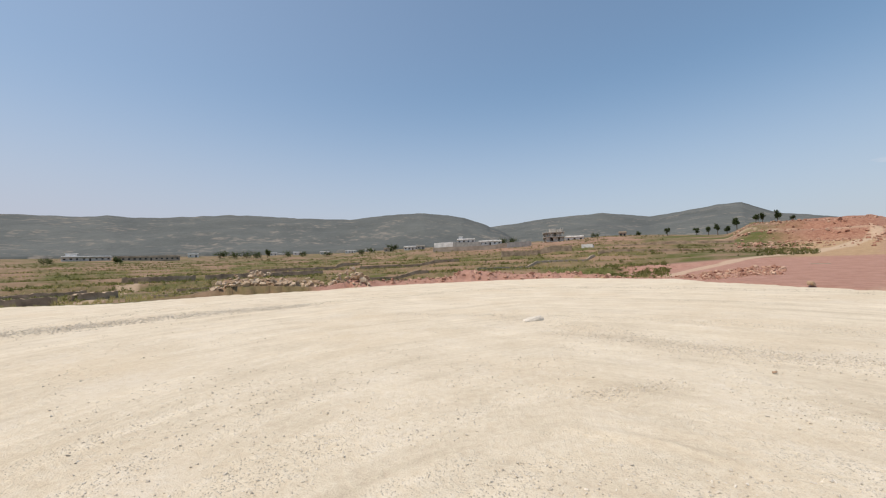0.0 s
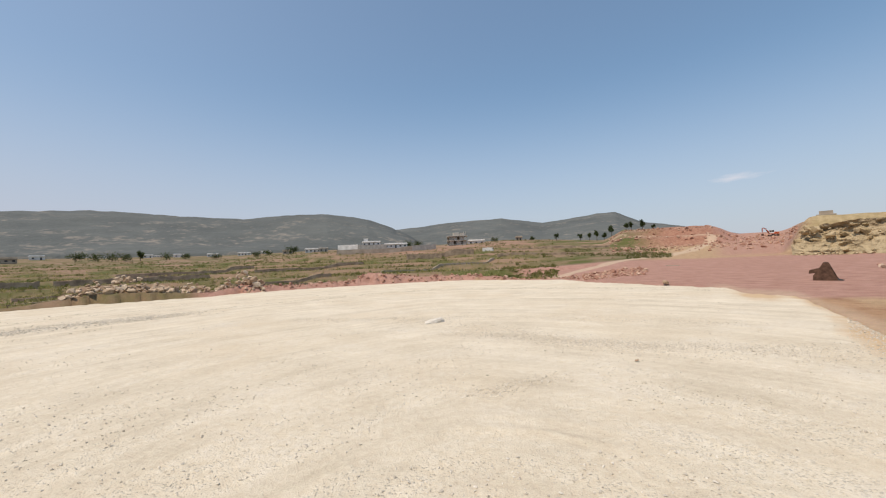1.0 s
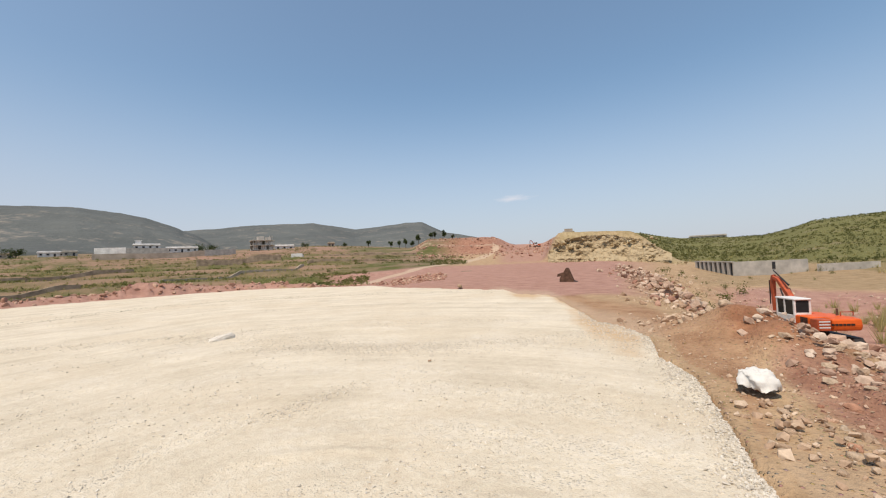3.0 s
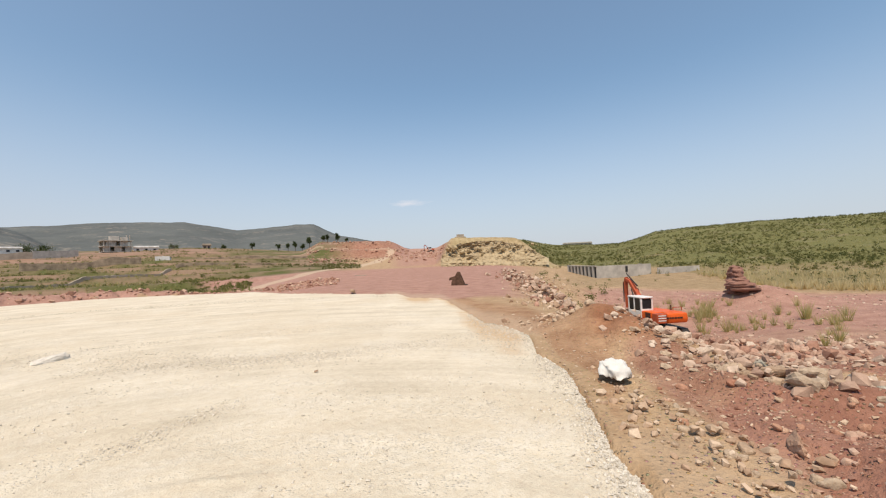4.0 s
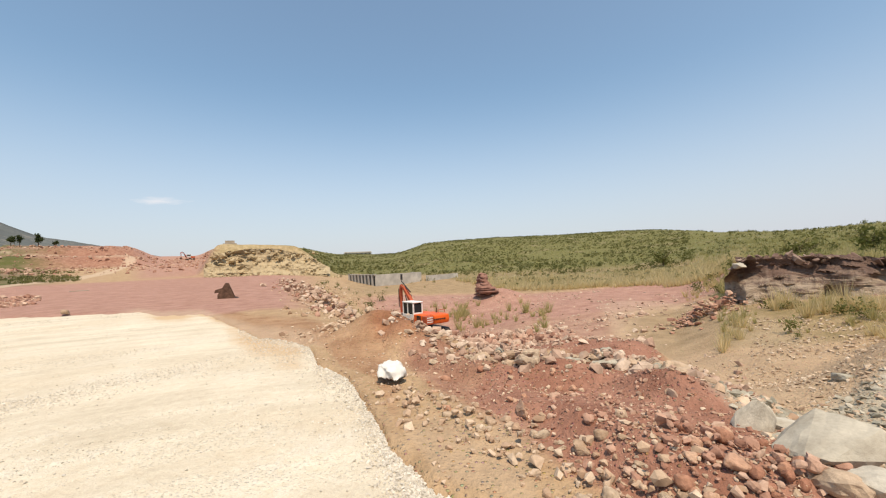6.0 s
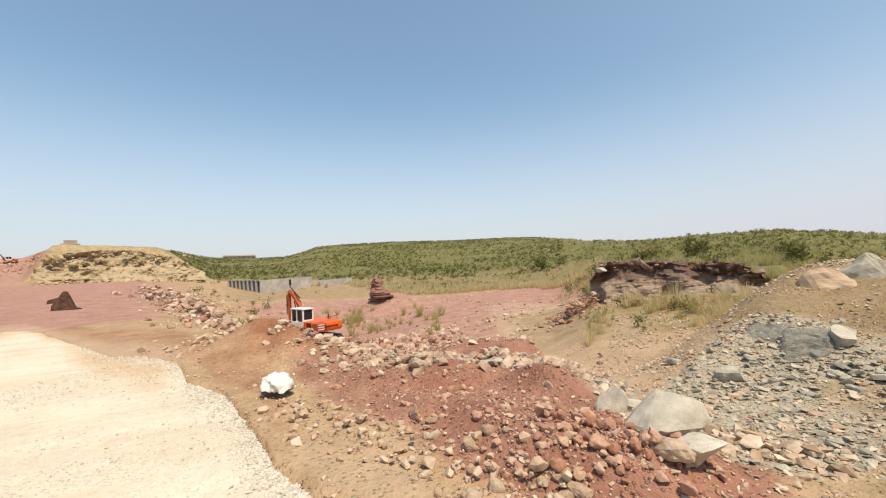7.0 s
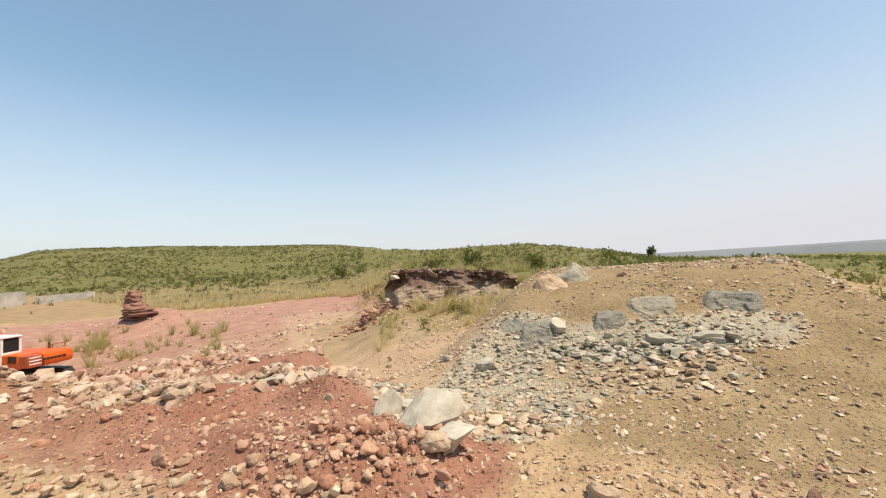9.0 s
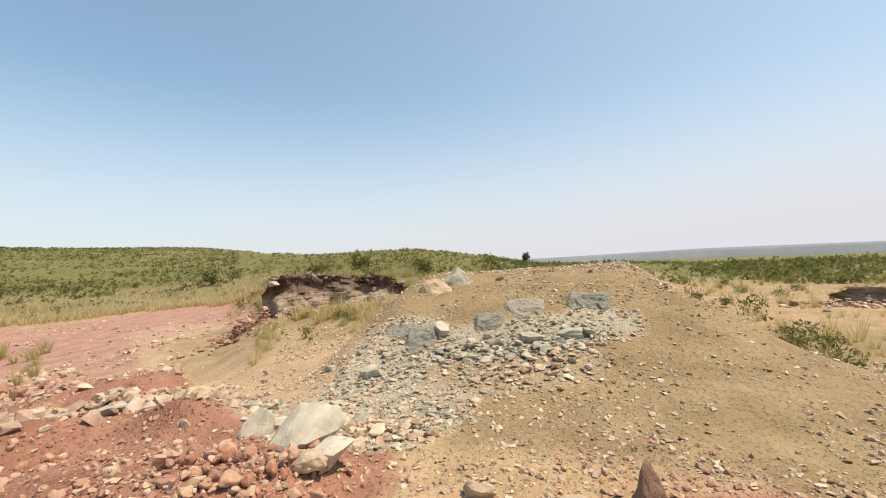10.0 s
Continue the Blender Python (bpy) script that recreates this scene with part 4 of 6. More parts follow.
def long_wall(a0, r0, a1, r1, h, mat, label, th=0.4, name="field_wall", n=24, rough_top=0.12, sink=0.4, category="wall"):
    (x0, y0), (x1, y1) = at(a0, r0), at(a1, r1)
    nx, ny = -(y1 - y0), x1 - x0
    q = math.hypot(nx, ny)
    nx, ny = nx / q * th / 2, ny / q * th / 2
    V, Fc = [], []
    for i in range(n + 1):
        t = i / n
        x, y = x0 + (x1 - x0) * t, y0 + (y1 - y0) * t
        z = ground_z(x, y)
        top = z + h * (1 + rough_top * rng.uniform(-1, 1))
        V += [(x - nx, y - ny, z - sink), (x - nx, y - ny, top), (x + nx, y + ny, top), (x + nx, y + ny, z - sink)]
        if i:
            b = (i - 1) * 4
            Fc += [[b + k, b + (k + 1) % 4, b + 4 + (k + 1) % 4, b + 4 + k] for k in range(4)]
    Fc += [[0, 1, 2, 3], [4 * n + 3, 4 * n + 2, 4 * n + 1, 4 * n]]
    ob = new(name, mesh_of(name, np.array(V), Fc, [mat]))
    return tagged(ob, label, category)


house(-51.7, 430, 30, 12, 1, M_WHITE, "low white house with a columned porch and an upper tier", tower=True, porch=True)
house(-46.4, 400, 42, 8, 1, M_BEIGE, "long low beige building with a row of windows", name="long_building")
house(-17.8, 420, 9, 8, 1, M_BEIGE, "small beige house on the ridge")
house(-14.6, 400, 14, 9, 1, M_WHITE, "small white house with flat roof")
house(-13.2, 390, 8, 8, 1, M_CEMENT, "small grey house with dark openings")
house(-6.7, 345, 15, 11, 1, M_WHITE, "white villa with a roof tower behind a wall", tower=True, drop=-3.2)
house(-3.3, 340, 19, 9, 1, M_WHITE, "long white shed with a pale roof", name="shed", drop=-0.8)
shell_house(5.45, 300, 13, 10, "unfinished grey concrete house of two storeys")
house(8.2, 320, 13, 7, 1, M_WHITE, "low white house half hidden by the rise", drop=1.2)
house(14.2, 330, 5, 5, 1, M_BEIGE, "tiny beige hut on the skyline", name="hut", drop=0.8)
house(47.3, 128, 2.4, 2, 1, M_BEIGE, "small block hut on top of the cut bank", name="hut", drop=2.6)
for az, r, w in ((-30, 520, 10), (-26.5, 560, 12), (-33, 540, 9), (-23, 540, 14), (-37, 900, 18), (-32, 1000, 20), (-20.4, 600, 12), (-42, 500, 10)):
    house(az, r, w, 8, 1, M_WHITE, "small pale house in the far village")
long_wall(-11.3, 322, -8.6, 318, 4.6, M_WHITE, "white plastered compound wall", 0.4, "compound_wall", 10, 0.0)
# shaded side of the same wall: its shade is put in as grey
long_wall(-8.6, 318, -4.6, 322, 4.0, M_CEMENT, "compound wall in front of the villa, coloured grey for shade", 0.4, "compound_wall", 10, 0.0)
long_wall(-11.5, 255, -1.0, 262, 3.0, M_BEIGE, "long beige boundary wall across the slope", 0.4, "boundary_wall", 24, 0.05)
long_wall(-1.0, 262, 2.4, 270, 3.4, M_CEMENT, "grey boundary wall on the slope", 0.4, "boundary_wall", 10, 0.05)
long_wall(-1.9, 172, 7.7, 178, 2.3, M_EARTH, "brown earth retaining wall", 0.6)
long_wall(-5.6, 112, 3.0, 122, 0.7, M_BEIGE, "low pale kerb wall along a field", 0.5)
long_wall(3.0, 122, 10.5, 135, 0.6, M_BEIGE, "low pale kerb wall along a field", 0.5)
for a0, r0, a1, r1, h in ((-62, 74, -54.4, 72, 1.0), (-53.4, 80, -49.6, 86, 1.0), (-49, 128, -42, 132, 1.6), (-46.5, 78, -32, 86, 0.45), (-44, 96, -33, 100, 0.6), (-41, 134, -27, 140, 1.5),
                          (-26, 98, -12.5, 104, 0.8), (-19, 80, -10, 82, 0.7), (-60, 104, -52, 108, 0.9), (-36, 165, -22, 175, 1.2), (-22, 140, -8, 150, 1.0), (11, 150, 22, 158, 0.8), (13, 196, 26, 205, 0.9)):
    long_wall(a0, r0, a1, r1, h, M_EARTH, "low brown earth and stone terrace wall", 0.6)
X, Y = at(9.7, 190)
part_wall = empty("ruined_hut", pose(X, Y, ground_z(X, Y) - 0.1, 0, 0, -20), "roofless white block hut below the slope", "hut")
for a in ((-2.4, 2.4, -0.1, 0.1, 0, 1.7), (-2.4, -2.2, 0.1, 3, 0, 1.7), (2.2, 2.4, 0.1, 3, 0, 1.2), (-0.1, 0.1, 0.1, 3, 0, 1.9)):
    part("wall", boxed(*a), M_WHITE, part_wall)

house(63.3, 405, 26, 8, 1, M_CEMENT, "long grey building on the saddle of the hill", name="long_building", drop=0.6)
long_wall(51.2, 113, 56.0, 113, 1.1, M_CEMENT, "low grey wall along the top of the cut bank", 0.4, "boundary_wall", 12, 0.08)

# grey block enclosure below the scrub hill
WALL = empty("block_enclosure", Matrix(), "grey concrete block enclosure with dark open bays", "wall")


def block_wall(p, q, z0, z1, name="wall", th=0.25, mat=None):
    d = Vector((q[0] - p[0], q[1] - p[1], 0))
    bm = bmesh.new()
    box(bm, 0, d.length, -th / 2, th / 2, z0, z1)
    ob = part(name, bm, mat or M_CEMENT, WALL)
    ob.matrix_basis = pose(p[0], p[1], 0, 0, 0, math.degrees(math.atan2(d.y, d.x)))
    return ob


c0, c1, c2, c3, c4 = at(62.0, 89), at(65.6, 77), at(72.0, 86), at(72.8, 84), at(77.2, 93)
for i in range(8):
    t = (i + 0.12) / 8
    p, q = [tuple(a + (b - a) * k for a, b in zip(c0, c1)) for k in (t, t + 0.042)]
    block_wall(p, q, -2.5, 0.34, "pier", 0.5)
# a near-black sheet behind the piers paints the shade within the bays
ci = (c0[0] + 0.5, c0[1] + 0.3), (c1[0] + 0.5, c1[1] + 0.3)
block_wall(*ci, -2.5, 0.2, "bay_back", 0.2, M_HOLE)
block_wall(c0, c1, 0.34, 0.5, "lintel", 0.5)
block_wall(c1, c2, -2.5, 0.42)
block_wall(c3, c4, -2.6, -0.35)
block_wall(c2, (c2[0] + 8, c2[1] + 5), -2.6, 0.3)
# a near-black block on the wall paints the shade of an opening
p, q = [tuple(a + (b - a) * k for a, b in zip(c1, c2)) for k in (0.52, 0.56)]
block_wall((p[0] - 0.14, p[1]), (q[0] - 0.14, q[1]), -0.9, 0.2, "opening", 0.3, M_HOLE)


# ---- rock outcrop, rock stack, cut bank ----
def outcrop(name, a0, a1, r0, base, top, k, mat, label, na=220, ns=70, freq=1.0, hang=1.0, lean=0.6, bedded=1.0):
    """A layered ledge over a sector: face with an overhanging lip, then a top that runs back into the ground. k: depth of its relief."""
    a = np.linspace(a0, a1, na)[:, None]
    s = np.linspace(0, 1, ns)[None, :]
    f = a * freq
    top = top(a) + k * (0.26 * fbm(f * 1.1, 0 * a, 3) + 0.09 * vnoise(f * 7.3, 0 * a, 4))
    face, back = S(s, 0.0, 0.62), S(s, 0.62, 1.0)
    under = np.sin(np.pi * np.clip(face, 0, 1) ** 1.8)
    z = base + (top - base) * face - 0.5 * k * back
    lip = under * (0.65 + 0.7 * vnoise(f * 0.75, 0 * a, 6)) * S(face, 0.25, 0.7) * 1.5 * hang
    d = 0.1 - lean * (1 - face) + lip + 3.2 * back + 0 * a
    strata = np.floor((z - base) / k * 3.4 + 0.8 * vnoise(f * 0.6, z / k, 8)) * 1.7
    arc = np.radians(a) * r0
    d = d + (1 - back) * (1 - bedded) * 2.6 * (fbm(arc / 5, z / 4, 61) + 0.5 * np.abs(fbm(arc / 1.6, z / 1.3, 67)))
    d = d + (1 - back) * bedded * (0.32 * vnoise(f * 1.4, strata, 14) + 0.22 * vnoise(f * 4.3, strata * 2.1, 15)) + 0.5 * vnoise(f * 0.35, 0 * s, 17)
    d = d + (1 - back) * 1.5 * hang * S(vnoise(f * 0.9 + 40, (z - base) / k * 0.25, 19), 0.25, 0.7)
    r = r0 + k * d
    x, y = r * np.sin(np.radians(a)), r * np.cos(np.radians(a))
    z = z + 0.05 * k * fbm(x * 2 / k, y * 2 / k, 22) + 0 * a
    ob = new(name, mesh_of(name, np.stack([x, y, z], -1).reshape(-1, 3), grid_faces(na, ns, False), [mat]))
    return tagged(ob, label, "rock")


outcrop("rock_outcrop", 110.2, 130.0, 25.4, -0.5, lambda a: np.interp(a, (110.2, 111.5, 113, 120, 125, 127.6, 130), (0.9, 1.65, 1.9, 1.75, 1.55, 1.3, 0.6)), 1.0, M_LEDGE,
        "dark red layered rock outcrop with an overhanging lip", 300, 80, 0.42, 1.25, 0.9, 0.6)
outcrop("cut_bank", 44.4, 59.5, 106, 0.6, lambda a: np.interp(a, (44.4, 45.4, 47, 52, 56, 58, 59.5), (3.0, 5.6, 6.9, 7.2, 6.2, 4.0, 2.2)), 1.5, M_BANK,
        "yellow layered sandstone bank cut through for the road", 320, 90, 0.4, 0.25, 3.4, 0.2)
outcrop("rock_outcrop", 177.5, 186, 40, -2.4, lambda a: np.interp(a, (177.5, 179, 183, 186), (-1.3, -0.5, -0.4, -1.0)), 0.7, M_LOW_LEDGE, "low dark rock ledge among dry scrub", 110, 40, 0.4)


def rock_pinnacle(az, r, w, h):
    X, Y = at(az, r)
    n, m = 48, 44
    a = np.linspace(0, 2 * np.pi, n, endpoint=False)[:, None]
    t = np.linspace(0, 1, m)[None, :]
    bed = np.floor(t * 14 + 0.7 * vnoise(a * 1.1, t * 3, 9)) * 3.1
    rad = w / 2 * np.interp(t, (0, 0.25, 0.45, 0.6, 0.8, 0.93, 1), (1.05, 0.85, 0.62, 0.42, 0.4, 0.3, 0.02)) * (1 + 0.30 * vnoise(a * 1.6, bed, 2) + 0.34 * vnoise(a * 0.8, t * 3.5, 5))
    x, y = X - 0.35 * t + rad * np.cos(a), Y + 0.25 * t + rad * np.sin(a)
    z = ground_z(X, Y) - 0.2 + (h + 0.2) * t + 0 * a
    ob = new("rock_spire", mesh_of("rock_spire", np.stack([x, y, z], -1).reshape(-1, 3), grid_faces(n, m, True), [stone("maroon_rock", ((0.30, 0.16, 0.12), (0.40, 0.235, 0.175)), 1.6, 0.12)]))
    return tagged(ob, "small maroon rock spire standing on the pit floor", "rock")


rock_pinnacle(81.0, 45, 3.2, 2.35)


# ---- sack over a stone ----
SX, SY = at(67.4, 7.75)
boulder(SX, SY, 0.4, "sack_stone", ROUND[:1], M_DARK, "dark red stone under a plastic sack", "", 0.05, (0, 0, 30))


def sack(x, y):
    bm = bmesh.new()
    bmesh.ops.create_uvsphere(bm, u_segments=48, v_segments=28, radius=1)
    bmesh.ops.delete(bm, geom=[v for v in bm.verts if v.co.z < -0.25], context="VERTS")
    for v in bm.verts:
        t = max(0.0, v.co.z)
        w = 1 - t
        q = Vector((v.co.x * 1.7, v.co.y * 1.7, v.co.z * 1.2))
        lump = 1 + 0.30 * noise.noise(q + Vector((4, 1, 0))) + w * 0.16 * noise.noise(q * 2.6)
        flat = abs(v.co.x) ** 4 + abs(v.co.y) ** 4
        sq = 1 / max(0.75, (flat + 0.2) ** 0.16)
        hem = 0.10 * w * noise.noise(Vector((v.co.x * 1.6, v.co.y * 1.6, 9)))
        crease = 0.06 * abs(noise.noise(q * 2.6)) + 0.03 * abs(noise.noise(q * 6))
        v.co = Vector((v.co.x * 0.34 * lump * sq, v.co.y * 0.25 * lump * sq, 0.15 + 0.22 * (t ** 0.55 if t else v.co.z * 0.4) + hem + crease))
    bmesh.ops.solidify(bm, geom=list(bm.faces), thickness=0.008)
    me = D.meshes.new("sack")
    bm.to_mesh(me)
    bm.free()
    me.materials.append(M_SACK)
    me.polygons.foreach_set("use_smooth", [True] * len(me.polygons))
    ob = new("sack", me)
    ob.matrix_world = pose(x, y, ground_z(x, y) - 0.04, 0, 4, 20)
    return tagged(ob, "crumpled white woven plastic sack draped over a stone", "sack")


sack(SX, SY)

# ---- single stones one can tell apart ----
T_, R_, G_, P_ = "tan_boulder", "red_boulder", "grey_slab", "pale_slab"
X, Y = at(0.3, 14.9)
boulder(X, Y, 1.2, "white_slab", BIG_SLABS[:1], M_SLAB, "flat pale stone slab lying on the gravel", "", 0.0, (2, -3, 40), (1, 0.6, 0.55), "stone_slab")
boulder(17.1, 27.5, 1.1, T_, BIG_SLABS, M_TAN, "tan flat stone at the edge of the gravel", "", 0.02, (0, 0, 60), (1, 0.6, 0.7))
boulder(4.0, 7.9, 0.12, T_, BIG_ROCKS, M_TAN, "single tan pebble lying on the gravel", "", 0.13, name="pebble")
for az, r, size, key, kinds, mat, label, rot, sq in (
        (85.8, 5.8, 0.55, R_, BIG_ROCKS, M_RED, "pinkish upright boulder in red soil", (68, 20, 30), (1, 0.7, 0.7)),
        (86.0, 7.7, 0.62, T_, BIG_SLABS, M_TAN, "flat-faced tan boulder on the berm", (30, 10, 40), (1, 0.9, 0.9)),
        (96.8, 8.5, 0.6, G_, BIG_SLABS, M_GREY, "grey slab leaning among tan boulders", (55, 0, 80), (1, 0.8, 0.7)),
        (119.5, 10.6, 0.5, G_, BIG_SLABS, M_GREY, "dark grey flat stone on the sandy path", (0, 8, 20), (1, 0.8, 0.9)),
        (118.0, 5.3, 1.15, "smooth_slab", SMOOTH_SLABS, M_PALE, "large pale grey angular boulder", (-14, 10, 60), (1, 0.95, 0.95)),
        (121.4, 4.75, 0.75, "smooth_slab", SMOOTH_SLABS, M_PALE, "large pale grey angular boulder with a broken face", (-20, 14, 10), (1, 0.8, 1.0)),
        (112.3, 5.75, 0.7, "smooth_slab", SMOOTH_SLABS, M_PALE, "upright pale grey slab", (80, 4, 262), (0.8, 1.1, 0.6)),
        (113.8, 6.1, 0.8, "smooth_slab", SMOOTH_SLABS, M_PALE, "pale grey slab lying against a larger one", (14, 10, 20), (1, 0.8, 0.7)),
        (119.0, 4.6, 0.6, T_, BIG_ROCKS, M_TAN, "blocky tan boulder below the grey one", (10, 10, 0), (1, 1, 0.9)),
        (133.7, 13.3, 1.6, "peaked_tan", PEAKS, M_TAN, "broad pale tan pointed boulder sunk into the mound", (0, 10, 40), (1, 0.8, 0.62)),
        (136.8, 13.8, 1.35, "peaked_grey", PEAKS, M_GREY, "grey-tan pointed boulder sunk into the top of the mound", (0, 6, 215), (1, 0.8, 0.85)),
        (142.5, 13.6, 0.5, T_, BIG_ROCKS, M_TAN, "tan stone on the top of the mound", (20, 20, 0), (1, 0.6, 0.9)),
        (158.0, 15.0, 0.5, P_, BIG_SLABS, M_PALE, "pale stone on the mound's shoulder", (10, 0, 0), (1, 0.7, 0.7)),
        (160.6, 4.25, 0.62, "dark_boulder", PEAKS, M_DARK, "dark pointed boulder in red soil", (6, -8, 250), (0.75, 0.75, 1.35)),
        (152.0, 4.1, 0.5, T_, BIG_SLABS, M_TAN, "tan boulder beside the red soil", (10, 0, 30), (1, 0.8, 0.8)),
        (141.0, 4.2, 0.45, T_, BIG_SLABS, M_TAN, "tan slab beside the red soil", (60, 0, 30), (1, 0.8, 0.8)),
        (111.8, 25.2, 1.2, P_, BIG_SLABS, M_PALE, "pale stone on the lip of the outcrop", (0, 0, 0), (1, 0.7, 0.7))):
    X, Y = at(az, r)
    boulder(X, Y, size, key, kinds, mat, label, "", 1.75 if r == 25.2 else (-0.13 * size if 10.4 < r < 19 else -0.06 * size), rot, sq)


def shale_ledge(az, r, w, d, h, beds, lean, mat, label, seed):
    """Beds of shale that break out of the slope, each an uneven plate, the upper ones jutting over the lower."""
    g = np.random.default_rng(seed)
    bm = bmesh.new()
    z = -0.35 * h
    for k in range(beds):
        t = h * 1.35 / beds * g.uniform(0.6, 1.4)
        u = k / max(1, beds - 1)
        wide, deep = w / 2 * (1.1 - 0.35 * u) * g.uniform(0.85, 1.1), d / 2 * (1.05 - 0.25 * u)
        ox, oy = g.normal(0, 0.09) * w, -0.16 * d * u * g.uniform(0.2, 1.6) + 0.12 * d * g.normal()
        n = 9
        ring = []
        for i in range(n):
            a = 6.283 * (i + g.uniform(-0.3, 0.3)) / n
            q = g.uniform(0.6, 1.15) / max(abs(math.cos(a)), abs(math.sin(a))) ** 0.55
            ring.append((ox + wide * q * math.cos(a), oy + deep * q * math.sin(a)))
        low = [bm.verts.new((x * 0.95, y * 0.95 + 0.03 * d, z + g.normal(0, 0.02))) for x, y in ring]
        high = [bm.verts.new((x, y, z + t + g.normal(0, 0.025) - 0.12 * h * y / d)) for x, y in ring]
        bm.faces.new(high)
        bm.faces.new(low[::-1])
        for i in range(n):
            bm.faces.new((low[i], low[(i + 1) % n], high[(i + 1) % n], high[i]))
        z += t * 0.9
    bmesh.ops.triangulate(bm, faces=list(bm.faces))
    bmesh.ops.subdivide_edges(bm, edges=list(bm.edges), cuts=2, use_grid_fill=True)
    for v in bm.verts:
        q = v.co * 3.2 + Vector((seed * 3.1, 0, 0))
        v.co += Vector((noise.noise(q), noise.noise(q + Vector((9, 0, 0))), 0.5 * noise.noise(q + Vector((0, 9, 0))))) * 0.11
    X, Y = at(az, r)
    ob = part("shale_ledge", bm, mat)
    ob.matrix_world = pose(X, Y, ground_z(X, Y) - 0.3 * h, lean[0], lean[1], -az) @ Matrix.Diagonal((0.8, 0.8, 0.85, 1))
    return tagged(ob, label, "rock")


for az, r, w, d, h, beds, lean, mat, label in (
        (133.9, 10.5, 0.6, 0.6, 0.4, 2, (20, 14), M_PALE, "pale bluish shale block beside the ledge"),
        (147.6, 9.6, 1.1, 0.6, 0.3, 3, (14, 4), M_GREY, "low broken shale step across the slope"),
        (152.0, 9.7, 0.9, 0.6, 0.3, 3, (10, -6), M_GREY, "low broken shale step across the slope"),
        (125.4, 9.3, 0.8, 0.5, 0.24, 2, (14, 0), M_GREY, "thin shale beds half buried in scree"),
        (121.6, 8.2, 0.6, 0.4, 0.2, 2, (12, 4), M_GREY, "thin shale beds half buried in scree")):
    shale_ledge(az, r, w, d, h, beds, lean, mat, label, int(az * 10))

M_BED = ledge_rock("bedded_grey_shale", (0.34, 0.32, 0.26), (0.31, 0.295, 0.245), (0.18, 0.17, 0.145), 0.2, 0.8)
M_BED_PALE = ledge_rock("bedded_tan_shale", (0.41, 0.37, 0.285), (0.37, 0.335, 0.26), (0.29, 0.25, 0.19), 0.2, 0.8)


def slope_ledge(a0, a1, r0, rise, depth, beds, mat, label, seed):
    """A bench of bedrock in the mound's slope: beds that step up one behind the other, then die into the slope behind and at both ends."""
    na, nv = 110, 96
    a, v = np.linspace(a0, a1, na)[:, None], np.linspace(-0.35, depth, nv)[None, :]
    arc = np.radians(a - a0) * r0
    width = float(arc[-1, 0])
    x, y = (r0 + v) * np.sin(np.radians(a)), (r0 + v) * np.cos(np.radians(a))
    ends = S(arc, 0.0, 0.22 * width) * (1 - S(arc, 0.82 * width, width))
    up = 0 * x
    slant = 0.9 * (hash2(seed, 2.0, 7) - 0.5)
    for k in range(beds):
        front = slant * (arc - width / 2) + depth * (0.34 * k / beds + 0.30 * fbm(arc * 1.5 + 7 * k, 0 * arc + k, seed) + 0.10 * vnoise(arc * 6, 0 * arc + k, seed + 3))
        share = 0.6 + 0.8 * hash2(k, seed, 5)
        up = up + rise / beds * share * S(v, front - 0.03, front + 0.03)
    tilt = 1 + 0.35 * vnoise(arc * 1.1, v * 1.4, seed + 9)
    fall = 1 - S(v, 0.45 * depth, depth)
    z = height(x, y) - 0.07 + (up * tilt + 0.10 * fbm(x * 2.2, y * 2.2, seed + 11) + 0.04) * ends * fall
    ob = new("shale_ledge", mesh_of("shale_ledge", np.stack([x, y, z], -1).reshape(-1, 3), grid_faces(na, nv, False), [mat]))
    return tagged(ob, label, "rock")


slope_ledge(126.2, 131.2, 10.4, 0.10, 1.2, 4, M_BED, "thin-bedded grey shale bench at the top of the scree", 3)
slope_ledge(129.2, 134.6, 10.0, 0.26, 1.2, 4, M_BED, "grey shale ledge jutting from the mound with a dark face", 5)
slope_ledge(138.8, 143.4, 10.3, 0.18, 1.0, 3, M_BED, "small grey shale ledge with a shaded front", 12)
slope_ledge(142.6, 149.2, 10.7, 0.11, 1.5, 3, M_BED_PALE, "flat-topped pale grey shale shelf in the slope", 17)
slope_ledge(150.8, 157.4, 11.0, 0.26, 1.3, 3, M_BED, "large grey shale wedge with a dark broken face", 23)
slope_ledge(144.5, 152.0, 9.3, 0.08, 0.9, 3, M_BED, "low broken shale step across the slope", 29)


def boulders(n, a0, a1, r0, r1, lo, hi, key, kinds, mat, label, group, heap=0.0, power=1.6):
    xs, ys = sector(n, a0, a1, r0, r1)
    sz = sizes_of(n, lo, hi, power)
    for x, y, q, lift in zip(xs, ys, sz, heap_lift(xs, ys, a0, a1, r0, r1, heap)):
        boulder(x, y, q, key, kinds, mat, label, group, lift)


def heap_lift(xs, ys, a0, a1, r0, r1, heap):
    a, r = wrap(np.degrees(np.arctan2(xs, ys))), np.hypot(xs, ys)
    u, w = (a - (a0 + a1) / 2) / (a1 - a0) * 2, (r - (r0 + r1) / 2) / (r1 - r0) * 2
    return heap * np.maximum(0, 1 - u * u) * np.maximum(0, 1 - w * w) * rng.uniform(0.2, 1.0, len(xs))


def rock_heap(n, a0, a1, r0, r1, lo, hi, kinds, mat, label, heap):
    xs, ys = sector(n, a0, a1, r0, r1)
    scatter("rock_heap", kinds, xs, ys, sizes_of(n, lo, hi, 1.5), mat, label, "rocks", zs=height(xs, ys) + heap_lift(xs, ys, a0, a1, r0, r1, heap))


